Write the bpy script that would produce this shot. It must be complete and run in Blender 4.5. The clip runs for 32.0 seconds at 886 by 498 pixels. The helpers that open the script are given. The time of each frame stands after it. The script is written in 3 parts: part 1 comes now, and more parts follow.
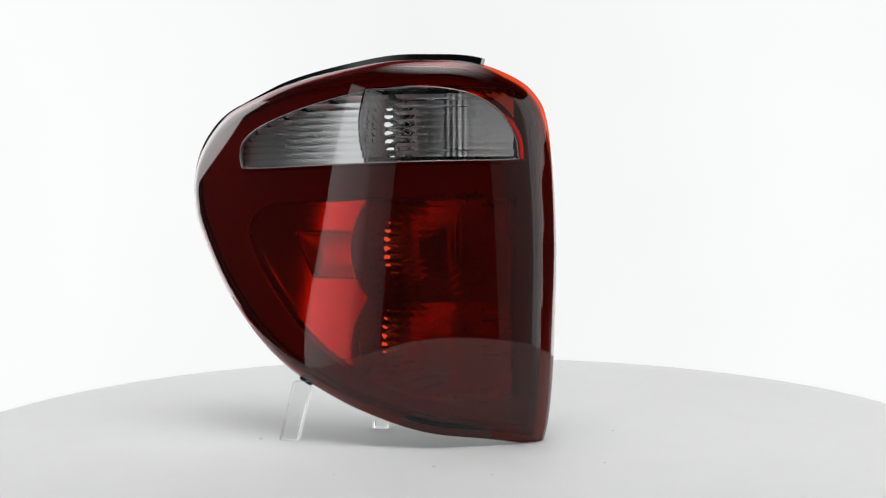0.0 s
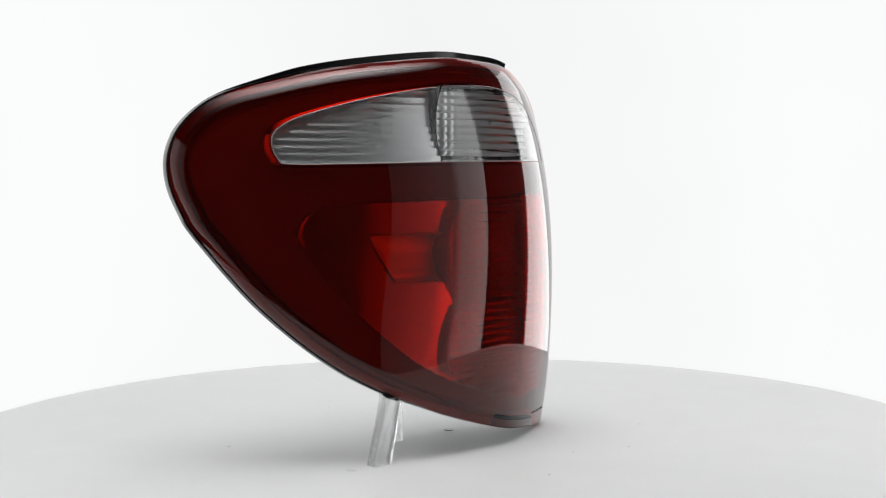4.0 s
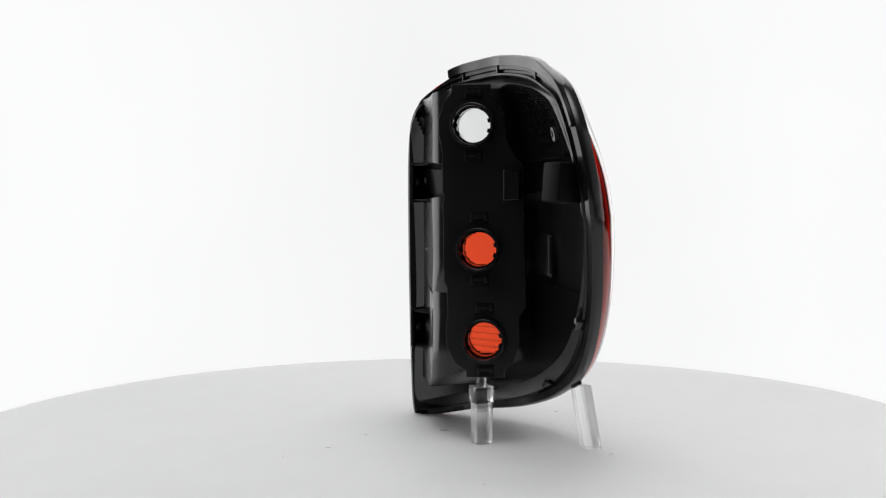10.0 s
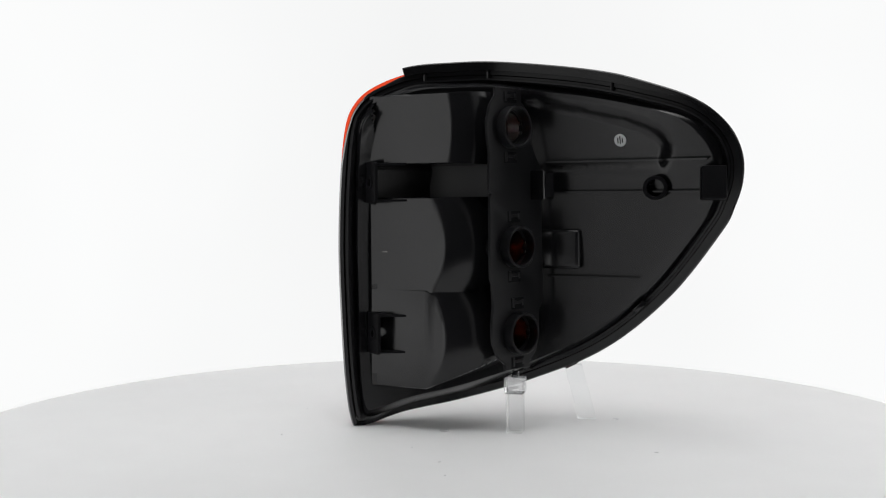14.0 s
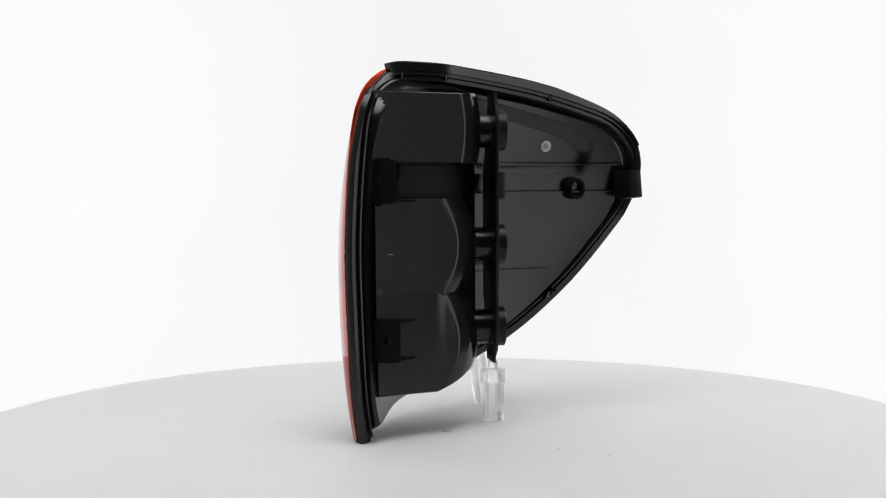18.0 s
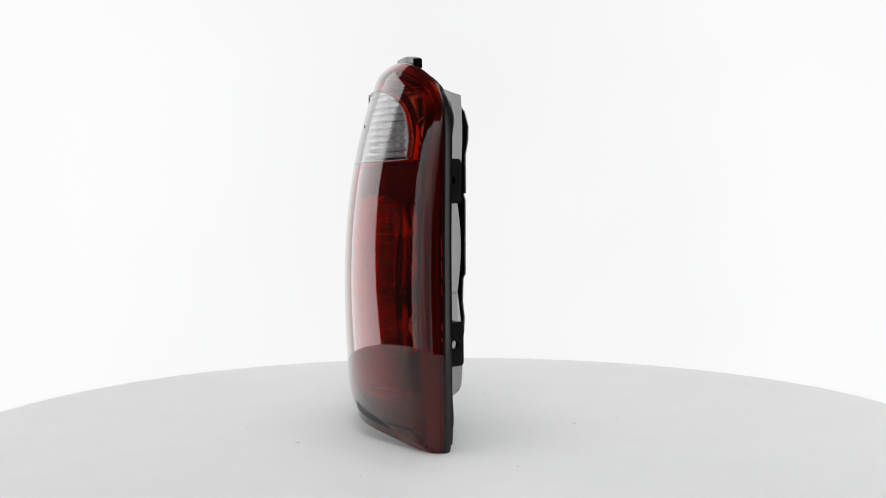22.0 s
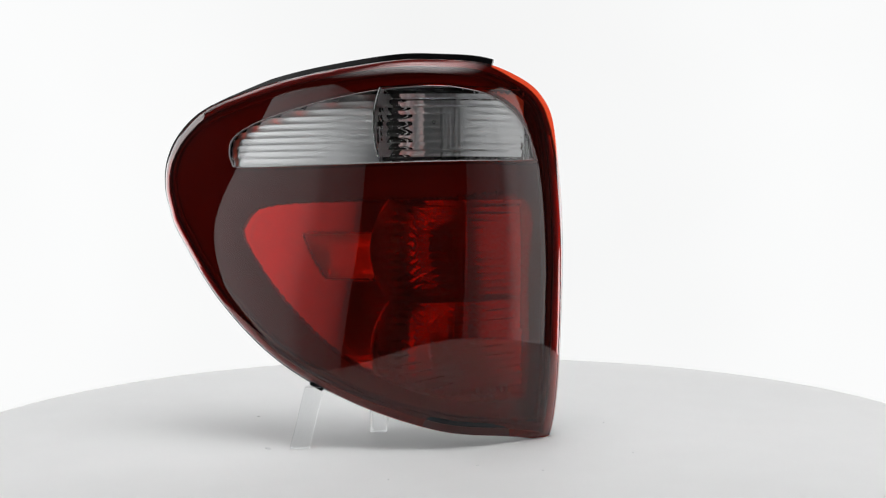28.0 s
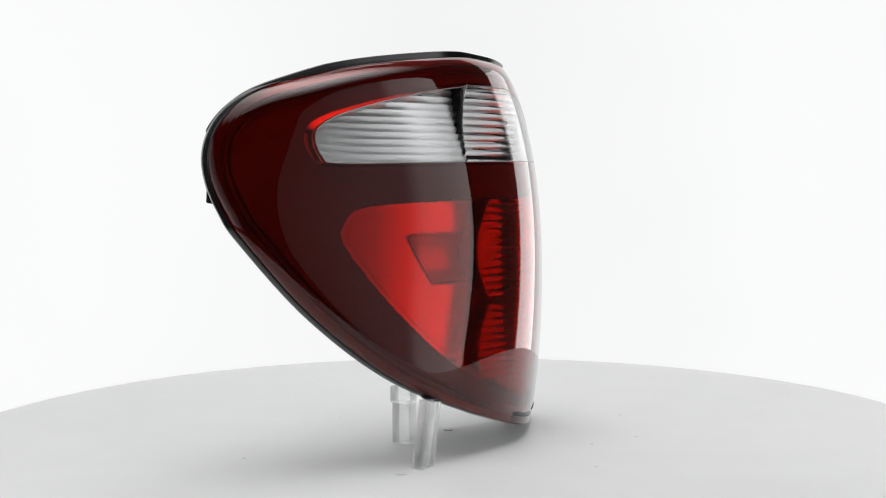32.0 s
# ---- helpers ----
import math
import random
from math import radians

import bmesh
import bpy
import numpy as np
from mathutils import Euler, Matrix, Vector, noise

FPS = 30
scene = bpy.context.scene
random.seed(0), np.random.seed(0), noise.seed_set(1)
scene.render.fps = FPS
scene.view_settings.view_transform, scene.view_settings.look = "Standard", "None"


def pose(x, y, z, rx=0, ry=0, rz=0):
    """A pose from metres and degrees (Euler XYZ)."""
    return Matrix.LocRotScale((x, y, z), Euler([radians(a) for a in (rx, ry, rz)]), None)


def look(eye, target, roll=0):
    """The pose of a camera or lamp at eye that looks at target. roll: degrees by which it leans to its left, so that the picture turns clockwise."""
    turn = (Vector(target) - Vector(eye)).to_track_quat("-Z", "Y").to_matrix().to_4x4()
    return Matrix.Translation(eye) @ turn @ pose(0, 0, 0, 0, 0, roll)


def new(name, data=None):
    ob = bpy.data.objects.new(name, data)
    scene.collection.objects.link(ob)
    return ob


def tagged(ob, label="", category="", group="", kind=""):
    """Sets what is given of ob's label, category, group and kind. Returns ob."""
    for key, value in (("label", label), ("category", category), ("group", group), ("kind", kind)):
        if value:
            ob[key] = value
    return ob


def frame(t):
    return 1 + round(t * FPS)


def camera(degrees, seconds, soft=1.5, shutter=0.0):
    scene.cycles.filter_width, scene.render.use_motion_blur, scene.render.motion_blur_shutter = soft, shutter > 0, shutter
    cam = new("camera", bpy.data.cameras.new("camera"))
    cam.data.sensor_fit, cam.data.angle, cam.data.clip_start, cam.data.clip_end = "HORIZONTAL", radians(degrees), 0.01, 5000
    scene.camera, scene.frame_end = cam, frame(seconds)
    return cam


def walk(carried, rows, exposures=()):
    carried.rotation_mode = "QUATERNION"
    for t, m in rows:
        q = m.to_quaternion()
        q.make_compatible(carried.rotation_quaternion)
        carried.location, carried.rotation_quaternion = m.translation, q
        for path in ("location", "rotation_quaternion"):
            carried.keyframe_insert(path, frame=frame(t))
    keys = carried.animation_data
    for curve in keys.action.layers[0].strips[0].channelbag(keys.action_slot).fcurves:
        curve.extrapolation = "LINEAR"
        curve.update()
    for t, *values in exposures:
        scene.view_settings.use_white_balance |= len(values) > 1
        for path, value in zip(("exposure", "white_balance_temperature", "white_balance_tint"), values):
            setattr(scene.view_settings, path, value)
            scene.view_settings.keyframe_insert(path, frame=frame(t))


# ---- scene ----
# ---- camera: fixed on its stand, level with the subject ----
cam = camera(41.70, 32.0, soft=1.15)
EYE = Vector((0.0, -1.2, 0.2492))
VIEW = look(EYE, EYE + Vector((-0.002658, 0.998753, -0.049861)), -0.433)
walk(cam, [(0, VIEW), (32, VIEW)])

TURN_RATE = 13.3701     # degrees a second, anticlockwise from above
TURN_START = -23.0      # the lamp faces the camera squarely at 1.7 s


# ---- world ----
world = bpy.data.worlds.new("studio")
world.use_nodes = True
world.node_tree.nodes["Background"].inputs[0].default_value = (0.9, 0.95, 1.0, 1)
world.node_tree.nodes["Background"].inputs[1].default_value = 0.05
scene.world = world


# ---- materials ----
def nodes_of(name):
    mat = bpy.data.materials.new(name)
    mat.use_nodes = True
    nt = mat.node_tree
    nt.nodes.clear()
    out = nt.nodes.new("ShaderNodeOutputMaterial")
    return mat, nt, out


def link(nt, a, b):
    nt.links.new(a, b)


def noise_node(nt, scale, detail=3.0, rough=0.5):
    co = nt.nodes.new("ShaderNodeTexCoord")
    n = nt.nodes.new("ShaderNodeTexNoise")
    n.inputs["Scale"].default_value = scale
    n.inputs["Detail"].default_value = detail
    n.inputs["Roughness"].default_value = rough
    link(nt, co.outputs["Object"], n.inputs["Vector"])
    return n


def ramp(nt, src, a, b, lo=0.3, hi=0.7):
    r = nt.nodes.new("ShaderNodeMapRange")
    r.inputs["From Min"].default_value, r.inputs["From Max"].default_value = lo, hi
    r.inputs["To Min"].default_value, r.inputs["To Max"].default_value = a, b
    link(nt, src, r.inputs["Value"])
    return r.outputs["Result"]


def plastic(name, colour, rough, spread=0.08, bump=0.0, grain=600.0, metal=0.0, spec=0.5):
    """Moulded or painted surface: tone and gloss vary at a broad and at a fine scale."""
    mat, nt, out = nodes_of(name)
    p = nt.nodes.new("ShaderNodeBsdfPrincipled")
    broad, fine = noise_node(nt, 14.0, 4.0), noise_node(nt, grain, 2.0)
    mix = nt.nodes.new("ShaderNodeMix")
    mix.data_type = "RGBA"
    mix.inputs["A"].default_value = (*[c * (1 - spread) for c in colour], 1)
    mix.inputs["B"].default_value = (*[min(1, c * (1 + spread)) for c in colour], 1)
    link(nt, ramp(nt, broad.outputs["Fac"], 0, 1), mix.inputs["Factor"])
    link(nt, mix.outputs["Result"], p.inputs["Base Color"])
    link(nt, ramp(nt, broad.outputs["Fac"], rough * 0.85, min(1, rough * 1.2)), p.inputs["Roughness"])
    p.inputs["Metallic"].default_value = metal
    p.inputs["Specular IOR Level"].default_value = spec
    if bump:
        b = nt.nodes.new("ShaderNodeBump")
        b.inputs["Strength"].default_value = bump
        b.inputs["Distance"].default_value = 0.0006
        link(nt, fine.outputs["Fac"], b.inputs["Height"])
        link(nt, b.outputs["Normal"], p.inputs["Normal"])
    link(nt, p.outputs[0], out.inputs[0])
    return mat


def tinted(name, colour, body=None, share=0.0, rough=0.02):
    """Thin clear moulding: light passes tinted by the colour, a little scatters in the body, and the skin mirrors more at a slant."""
    mat, nt, out = nodes_of(name)
    clear = nt.nodes.new("ShaderNodeBsdfTransparent")
    clear.inputs[0].default_value = (*colour, 1)
    through_it = clear.outputs[0]
    if share:
        dif, tra = nt.nodes.new("ShaderNodeBsdfDiffuse"), nt.nodes.new("ShaderNodeBsdfTranslucent")
        both, inner = nt.nodes.new("ShaderNodeMixShader"), nt.nodes.new("ShaderNodeMixShader")
        dif.inputs[0].default_value = tra.inputs[0].default_value = (*body, 1)
        both.inputs[0].default_value = 0.35
        link(nt, dif.outputs[0], both.inputs[1])
        link(nt, tra.outputs[0], both.inputs[2])
        cloud = noise_node(nt, 9.0, 3.0)
        link(nt, ramp(nt, cloud.outputs["Fac"], share * 0.85, share * 1.15), inner.inputs[0])
        link(nt, through_it, inner.inputs[1])
        link(nt, both.outputs[0], inner.inputs[2])
        through_it = inner.outputs[0]
    gloss = nt.nodes.new("ShaderNodeBsdfGlossy")
    gloss.inputs["Roughness"].default_value = rough
    facing = nt.nodes.new("ShaderNodeLayerWeight")
    facing.inputs["Blend"].default_value = 0.5
    power = nt.nodes.new("ShaderNodeMath")
    power.operation = "POWER"
    power.inputs[1].default_value = 3.1
    link(nt, facing.outputs["Facing"], power.inputs[0])
    fres = nt.nodes.new("ShaderNodeMath")
    fres.operation = "MULTIPLY_ADD"
    fres.inputs[1].default_value, fres.inputs[2].default_value = 0.955, 0.045
    link(nt, power.outputs[0], fres.inputs[0])
    # both faces of the sheet mirror at a flat slant
    flat = nt.nodes.new("ShaderNodeMapRange")
    flat.interpolation_type = "SMOOTHSTEP"
    flat.inputs["From Min"].default_value, flat.inputs["From Max"].default_value = 0.62, 0.97
    flat.inputs["To Max"].default_value = 0.24
    link(nt, facing.outputs["Facing"], flat.inputs["Value"])
    both_faces = nt.nodes.new("ShaderNodeMath")
    both_faces.use_clamp = True
    link(nt, fres.outputs[0], both_faces.inputs[0])
    link(nt, flat.outputs[0], both_faces.inputs[1])
    mix = nt.nodes.new("ShaderNodeMixShader")
    link(nt, both_faces.outputs[0], mix.inputs[0])
    link(nt, through_it, mix.inputs[1])
    link(nt, gloss.outputs[0], mix.inputs[2])
    link(nt, mix.outputs[0], out.inputs[0])
    return mat


def solid_glass(name, colour, ior=1.49, plain=0.0):
    """Clear solid plastic; plain: the share of light that passes without bending."""
    mat, nt, out = nodes_of(name)
    g = nt.nodes.new("ShaderNodeBsdfGlass")
    g.inputs["Color"].default_value = (*colour, 1)
    g.inputs["Roughness"].default_value = 0.0
    g.inputs["IOR"].default_value = ior
    t = nt.nodes.new("ShaderNodeBsdfTransparent")
    t.inputs[0].default_value = (*colour, 1)
    mix = nt.nodes.new("ShaderNodeMixShader")
    mix.inputs[0].default_value = plain
    link(nt, g.outputs[0], mix.inputs[1])
    link(nt, t.outputs[0], mix.inputs[2])
    link(nt, mix.outputs[0], out.inputs[0])
    return mat


def glow(name, colour, strength):
    mat, nt, out = nodes_of(name)
    e = nt.nodes.new("ShaderNodeEmission")
    e.inputs[0].default_value = (*colour, 1)
    e.inputs[1].default_value = strength
    link(nt, e.outputs[0], out.inputs[0])
    return mat


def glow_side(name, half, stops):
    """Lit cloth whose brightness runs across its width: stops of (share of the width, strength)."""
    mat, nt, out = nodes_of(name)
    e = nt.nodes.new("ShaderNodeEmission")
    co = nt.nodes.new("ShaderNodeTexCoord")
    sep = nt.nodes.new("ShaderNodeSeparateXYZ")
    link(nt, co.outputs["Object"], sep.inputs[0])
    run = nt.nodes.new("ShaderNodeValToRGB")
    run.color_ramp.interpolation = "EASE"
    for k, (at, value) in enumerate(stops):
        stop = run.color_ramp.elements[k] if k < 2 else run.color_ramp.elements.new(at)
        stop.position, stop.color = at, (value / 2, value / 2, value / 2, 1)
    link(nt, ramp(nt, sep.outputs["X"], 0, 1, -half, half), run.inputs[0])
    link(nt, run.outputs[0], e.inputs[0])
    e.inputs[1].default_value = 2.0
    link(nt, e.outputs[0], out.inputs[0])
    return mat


def glow_centre(name, high, low, radius):
    """Lit cloth with its lamp behind the middle, dimmer towards its border."""
    mat, nt, out = nodes_of(name)
    e = nt.nodes.new("ShaderNodeEmission")
    co = nt.nodes.new("ShaderNodeTexCoord")
    far = nt.nodes.new("ShaderNodeVectorMath")
    far.operation = "LENGTH"
    link(nt, co.outputs["Object"], far.inputs[0])
    r = nt.nodes.new("ShaderNodeMapRange")
    r.interpolation_type = "SMOOTHSTEP"
    r.inputs["From Max"].default_value = radius
    r.inputs["To Min"].default_value, r.inputs["To Max"].default_value = high, low
    link(nt, far.outputs["Value"], r.inputs["Value"])
    link(nt, r.outputs["Result"], e.inputs[1])
    link(nt, e.outputs[0], out.inputs[0])
    return mat


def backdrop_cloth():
    """White cloth, its lighting put in as emission: slightly brighter outwards, with faint unevenness."""
    mat, nt, out = nodes_of("glowing_white_backdrop")
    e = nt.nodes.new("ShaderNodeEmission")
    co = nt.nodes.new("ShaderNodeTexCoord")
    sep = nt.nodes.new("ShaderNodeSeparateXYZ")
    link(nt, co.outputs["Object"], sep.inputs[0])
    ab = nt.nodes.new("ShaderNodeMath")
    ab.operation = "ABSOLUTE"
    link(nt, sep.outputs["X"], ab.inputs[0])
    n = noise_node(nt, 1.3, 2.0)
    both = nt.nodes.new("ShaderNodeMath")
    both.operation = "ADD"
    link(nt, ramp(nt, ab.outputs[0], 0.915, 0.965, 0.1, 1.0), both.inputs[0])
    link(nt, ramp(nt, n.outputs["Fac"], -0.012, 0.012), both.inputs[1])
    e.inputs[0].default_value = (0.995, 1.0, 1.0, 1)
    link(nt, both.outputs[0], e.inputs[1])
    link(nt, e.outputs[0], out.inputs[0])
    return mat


M_TABLE = plastic("white_table_laminate", (0.80, 0.80, 0.80), 0.55, 0.02, 0.1, 900)
M_WALL = plastic("dark_studio_wall", (0.06, 0.06, 0.065), 0.8, 0.1)
M_BLACK = plastic("black_moulded_plastic", (0.008, 0.008, 0.009), 0.20, 0.15, 0.008, 900, spec=0.42)
M_GLOSSBLACK = plastic("black_gloss_plastic", (0.006, 0.006, 0.0065), 0.14, 0.1)
M_CHROME = plastic("silvered_reflector", (0.29, 0.29, 0.29), 0.12, 0.06, metal=1.0)
M_SATIN = plastic("satin_silver_reflector", (0.54, 0.54, 0.54), 0.13, 0.06, metal=1.0)
M_RED = tinted("red_lens_plastic", (0.90, 0.086, 0.030), (0.46, 0.036, 0.022), 0.060)
M_SKIRT = tinted("deep_red_edge_plastic", (0.45, 0.018, 0.010), (0.085, 0.008, 0.006), 0.75, 0.3)
M_BORDER = plastic("grey_moulded_border", (0.30, 0.26, 0.26), 0.2)
M_CARRIER = plastic("black_satin_carrier", (0.007, 0.007, 0.008), 0.34, 0.12, 0.04, 800, spec=0.24)
M_RIM = plastic("black_satin_rim", (0.011, 0.011, 0.012), 0.21, 0.12, 0.04, 800, spec=0.36)
M_CLEAR = tinted("clear_lens_plastic", (0.93, 0.94, 0.94))
M_ACRYLIC = solid_glass("clear_acrylic", (0.985, 0.99, 0.99), 1.40, 0.45)
M_OPTIC = solid_glass("clear_optic_plastic", (0.97, 0.97, 0.97), 1.45)
M_SOFTSILVER = plastic("brushed_silver_reflector", (0.92, 0.92, 0.93), 0.34, 0.06, metal=1.0)
M_RECESS = plastic("dulled_silver_reflector", (0.88, 0.88, 0.88), 0.44, 0.08, metal=1.0)
M_CHIP = plastic("pale_chipped_plastic", (0.35, 0.33, 0.32), 0.6)
M_LINER = plastic("dull_grey_plastic", (0.066, 0.062, 0.062), 0.6, 0.1, spec=0.15)
M_STICKER = plastic("grey_paper_sticker", (0.55, 0.56, 0.57), 0.6)
M_SCUFF = plastic("grey_scuffed_dirt", (0.69, 0.69, 0.70), 0.5, 0.06)
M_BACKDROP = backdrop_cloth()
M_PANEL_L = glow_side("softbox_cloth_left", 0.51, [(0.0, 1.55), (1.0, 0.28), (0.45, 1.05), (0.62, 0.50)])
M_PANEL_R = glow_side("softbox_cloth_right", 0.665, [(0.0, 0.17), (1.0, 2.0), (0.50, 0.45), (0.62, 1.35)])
M_OVERHEAD = glow_centre("overhead_cloth", 6.2, 0.05, 1.2)
M_STRIP = glow("strip_cloth", (1.0, 1.0, 1.0), 2.4)
M_STRIP_WEST = glow("strip_cloth_west", (1.0, 1.0, 1.0), 1.9)
M_MATTE = plastic("matte_black_plastic", (0.008, 0.008, 0.009), 0.5, 0.15, 0.1, 700, spec=0.04)


# ---- building helpers ----
def part(name, bm, material, parent=None, label="", smooth=True):
    if isinstance(bm, bmesh.types.BMesh):
        me = bpy.data.meshes.new(name)
        bm.to_mesh(me)
        bm.free()
    else:
        me = bm
    me.materials.append(material)
    if smooth:
        me.polygons.foreach_set("use_smooth", [True] * len(me.polygons))
        me.set_sharp_from_angle(angle=radians(38))
    ob = new(name, me)
    if parent:
        ob.parent = parent
    if label:
        ob["label"] = label
    return ob


def mesh_of(name, verts, faces):
    me = bpy.data.meshes.new(name)
    me.from_pydata([tuple(map(float, v)) for v in verts], [], faces)
    me.update()
    return me


def box_bm(sx, sy, sz, m=Matrix(), bevel=0.0, seg=2):
    bm = bmesh.new()
    bmesh.ops.create_cube(bm, size=1.0)
    bmesh.ops.scale(bm, vec=(sx, sy, sz), verts=bm.verts)
    if bevel:
        bmesh.ops.bevel(bm, geom=bm.edges[:], offset=bevel, segments=seg, affect="EDGES", profile=0.5)
    bmesh.ops.transform(bm, matrix=m, verts=bm.verts)
    return bm


def add(bm, other):
    me = bpy.data.meshes.new("tmp")
    other.to_mesh(me)
    other.free()
    bm.from_mesh(me)
    bpy.data.meshes.remove(me)
    return bm


def spline(ctrl, n):
    """Closed centripetal curve through the control points, n samples evenly by length."""
    c = np.array(ctrl, float)
    k = len(c)
    pts = []
    for i in range(k):
        p0, p1, p2, p3 = c[i - 1], c[i], c[(i + 1) % k], c[(i + 2) % k]
        for s in np.linspace(0, 1, 24, endpoint=False):
            pts.append(0.5 * (2 * p1 + (p2 - p0) * s + (2 * p0 - 5 * p1 + 4 * p2 - p3) * s * s
                              + (3 * p1 - p0 - 3 * p2 + p3) * s ** 3))
    pts = np.array(pts + [pts[0]])
    run = np.concatenate([[0], np.cumsum(np.linalg.norm(np.diff(pts, axis=0), axis=1))])
    at = np.linspace(0, run[-1], n, endpoint=False)
    return np.stack([np.interp(at, run, pts[:, j]) for j in range(pts.shape[1])], 1)


def ray_to_loop(loop, centre, angles):
    """Where rays from centre at those angles leave a closed loop (x, z): the distance."""
    d = loop[:, :2] - centre
    ang = np.unwrap(np.arctan2(d[:, 1], d[:, 0]))
    if ang[-1] < ang[0]:
        ang, d = ang[::-1], d[::-1]
    rad = np.hypot(d[:, 0], d[:, 1])
    ang = np.concatenate([ang, [ang[0] + 2 * math.pi]])
    rad = np.concatenate([rad, [rad[0]]])
    a = (np.array(angles) - ang[0]) % (2 * math.pi) + ang[0]
    return np.interp(a, ang, rad)


def rod_bm(r, length, m=Matrix(), seg=24, bevel=0.0005):
    bm = bmesh.new()
    bmesh.ops.create_cone(bm, cap_ends=True, segments=seg, radius1=r, radius2=r, depth=length)
    bmesh.ops.bevel(bm, geom=[e for e in bm.edges if e.calc_face_angle(0) > 1], offset=bevel, segments=2, affect="EDGES")
    bmesh.ops.transform(bm, matrix=m, verts=bm.verts)
    return bm


# ---- the room: a self-glowing white sweep behind, lit cloth at the sides, darkness behind the camera ----
def plane_thing(name, corners, mat, kind="structure", thick=0.02):
    a, b, c, d = [Vector(p) for p in corners]
    n = (b - a).cross(d - a).normalized() * thick
    v = [a, b, c, d, a - n, b - n, c - n, d - n]
    f = [(0, 1, 2, 3), (7, 6, 5, 4), (0, 4, 5, 1), (1, 5, 6, 2), (2, 6, 7, 3), (3, 7, 4, 0)]
    ob = part(name, mesh_of(name, v, f), mat, smooth=False)
    return tagged(ob, kind=kind)


def room():
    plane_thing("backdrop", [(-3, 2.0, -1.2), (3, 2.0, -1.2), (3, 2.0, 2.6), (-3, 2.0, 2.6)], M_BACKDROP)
    plane_thing("wall_west", [(-3, -3, -1.2), (-3, 2.2, -1.2), (-3, 2.2, 2.6), (-3, -3, 2.6)], M_WALL)
    plane_thing("wall_east", [(3, 2.2, -1.2), (3, -3, -1.2), (3, -3, 2.6), (3, 2.2, 2.6)], M_WALL)
    plane_thing("wall_south", [(3, -3, -1.2), (-3, -3, -1.2), (-3, -3, 2.6), (3, -3, 2.6)], M_WALL)
    plane_thing("ceiling", [(-3, 2.2, 2.6), (3, 2.2, 2.6), (3, -3, 2.6), (-3, -3, 2.6)], M_WALL)
    plane_thing("floor", [(-3, -3, -1.2), (3, -3, -1.2), (3, 2.2, -1.2), (-3, 2.2, -1.2)], M_WALL)


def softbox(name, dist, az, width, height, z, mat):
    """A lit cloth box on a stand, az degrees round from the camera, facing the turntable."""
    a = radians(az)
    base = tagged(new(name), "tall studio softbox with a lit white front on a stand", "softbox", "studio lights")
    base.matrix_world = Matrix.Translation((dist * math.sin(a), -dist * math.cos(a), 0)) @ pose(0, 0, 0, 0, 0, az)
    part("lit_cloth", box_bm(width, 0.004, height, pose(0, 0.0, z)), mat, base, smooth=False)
    part("casing", box_bm(width + 0.03, 0.16, height + 0.03, pose(0, -0.086, z), 0.02), M_WALL, base)
    part("stand_pole", rod_bm(0.018, z + 1.2, pose(0, -0.12, (z - 1.2) / 2)), M_WALL, base)
    part("stand_foot", rod_bm(0.25, 0.03, pose(0, -0.12, -1.184)), M_WALL, base)
    return base


def overhead_softbox():
    base = tagged(new("overhead_softbox"), "wide studio softbox with a lit white cloth, hung above the table", "softbox", "studio lights")
    base.matrix_world = pose(0, -0.3, 2.0, 8.5)
    cloth = bmesh.new()
    bmesh.ops.create_grid(cloth, x_segments=1, y_segments=1, size=1.0)
    bmesh.ops.scale(cloth, vec=(1.1, 0.9, 1), verts=cloth.verts)
    bmesh.ops.reverse_faces(cloth, faces=cloth.faces)
    part("lit_cloth", cloth, M_OVERHEAD, base, smooth=False)
    part("casing", box_bm(2.24, 1.84, 0.14, pose(0, 0, 0.078), 0.02), M_WALL, base)
    part("hanger", rod_bm(0.02, 0.50, pose(0, 0, 0.36)), M_WALL, base)


room()
overhead_softbox()
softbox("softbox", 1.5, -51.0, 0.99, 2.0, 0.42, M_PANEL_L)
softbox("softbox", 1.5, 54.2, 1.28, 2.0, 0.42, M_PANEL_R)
softbox("strip_light", 2.25, -126, 1.30, 2.0, 0.60, M_STRIP_WEST)
softbox("strip_light", 2.25, 132, 1.02, 2.0, 0.60, M_STRIP)


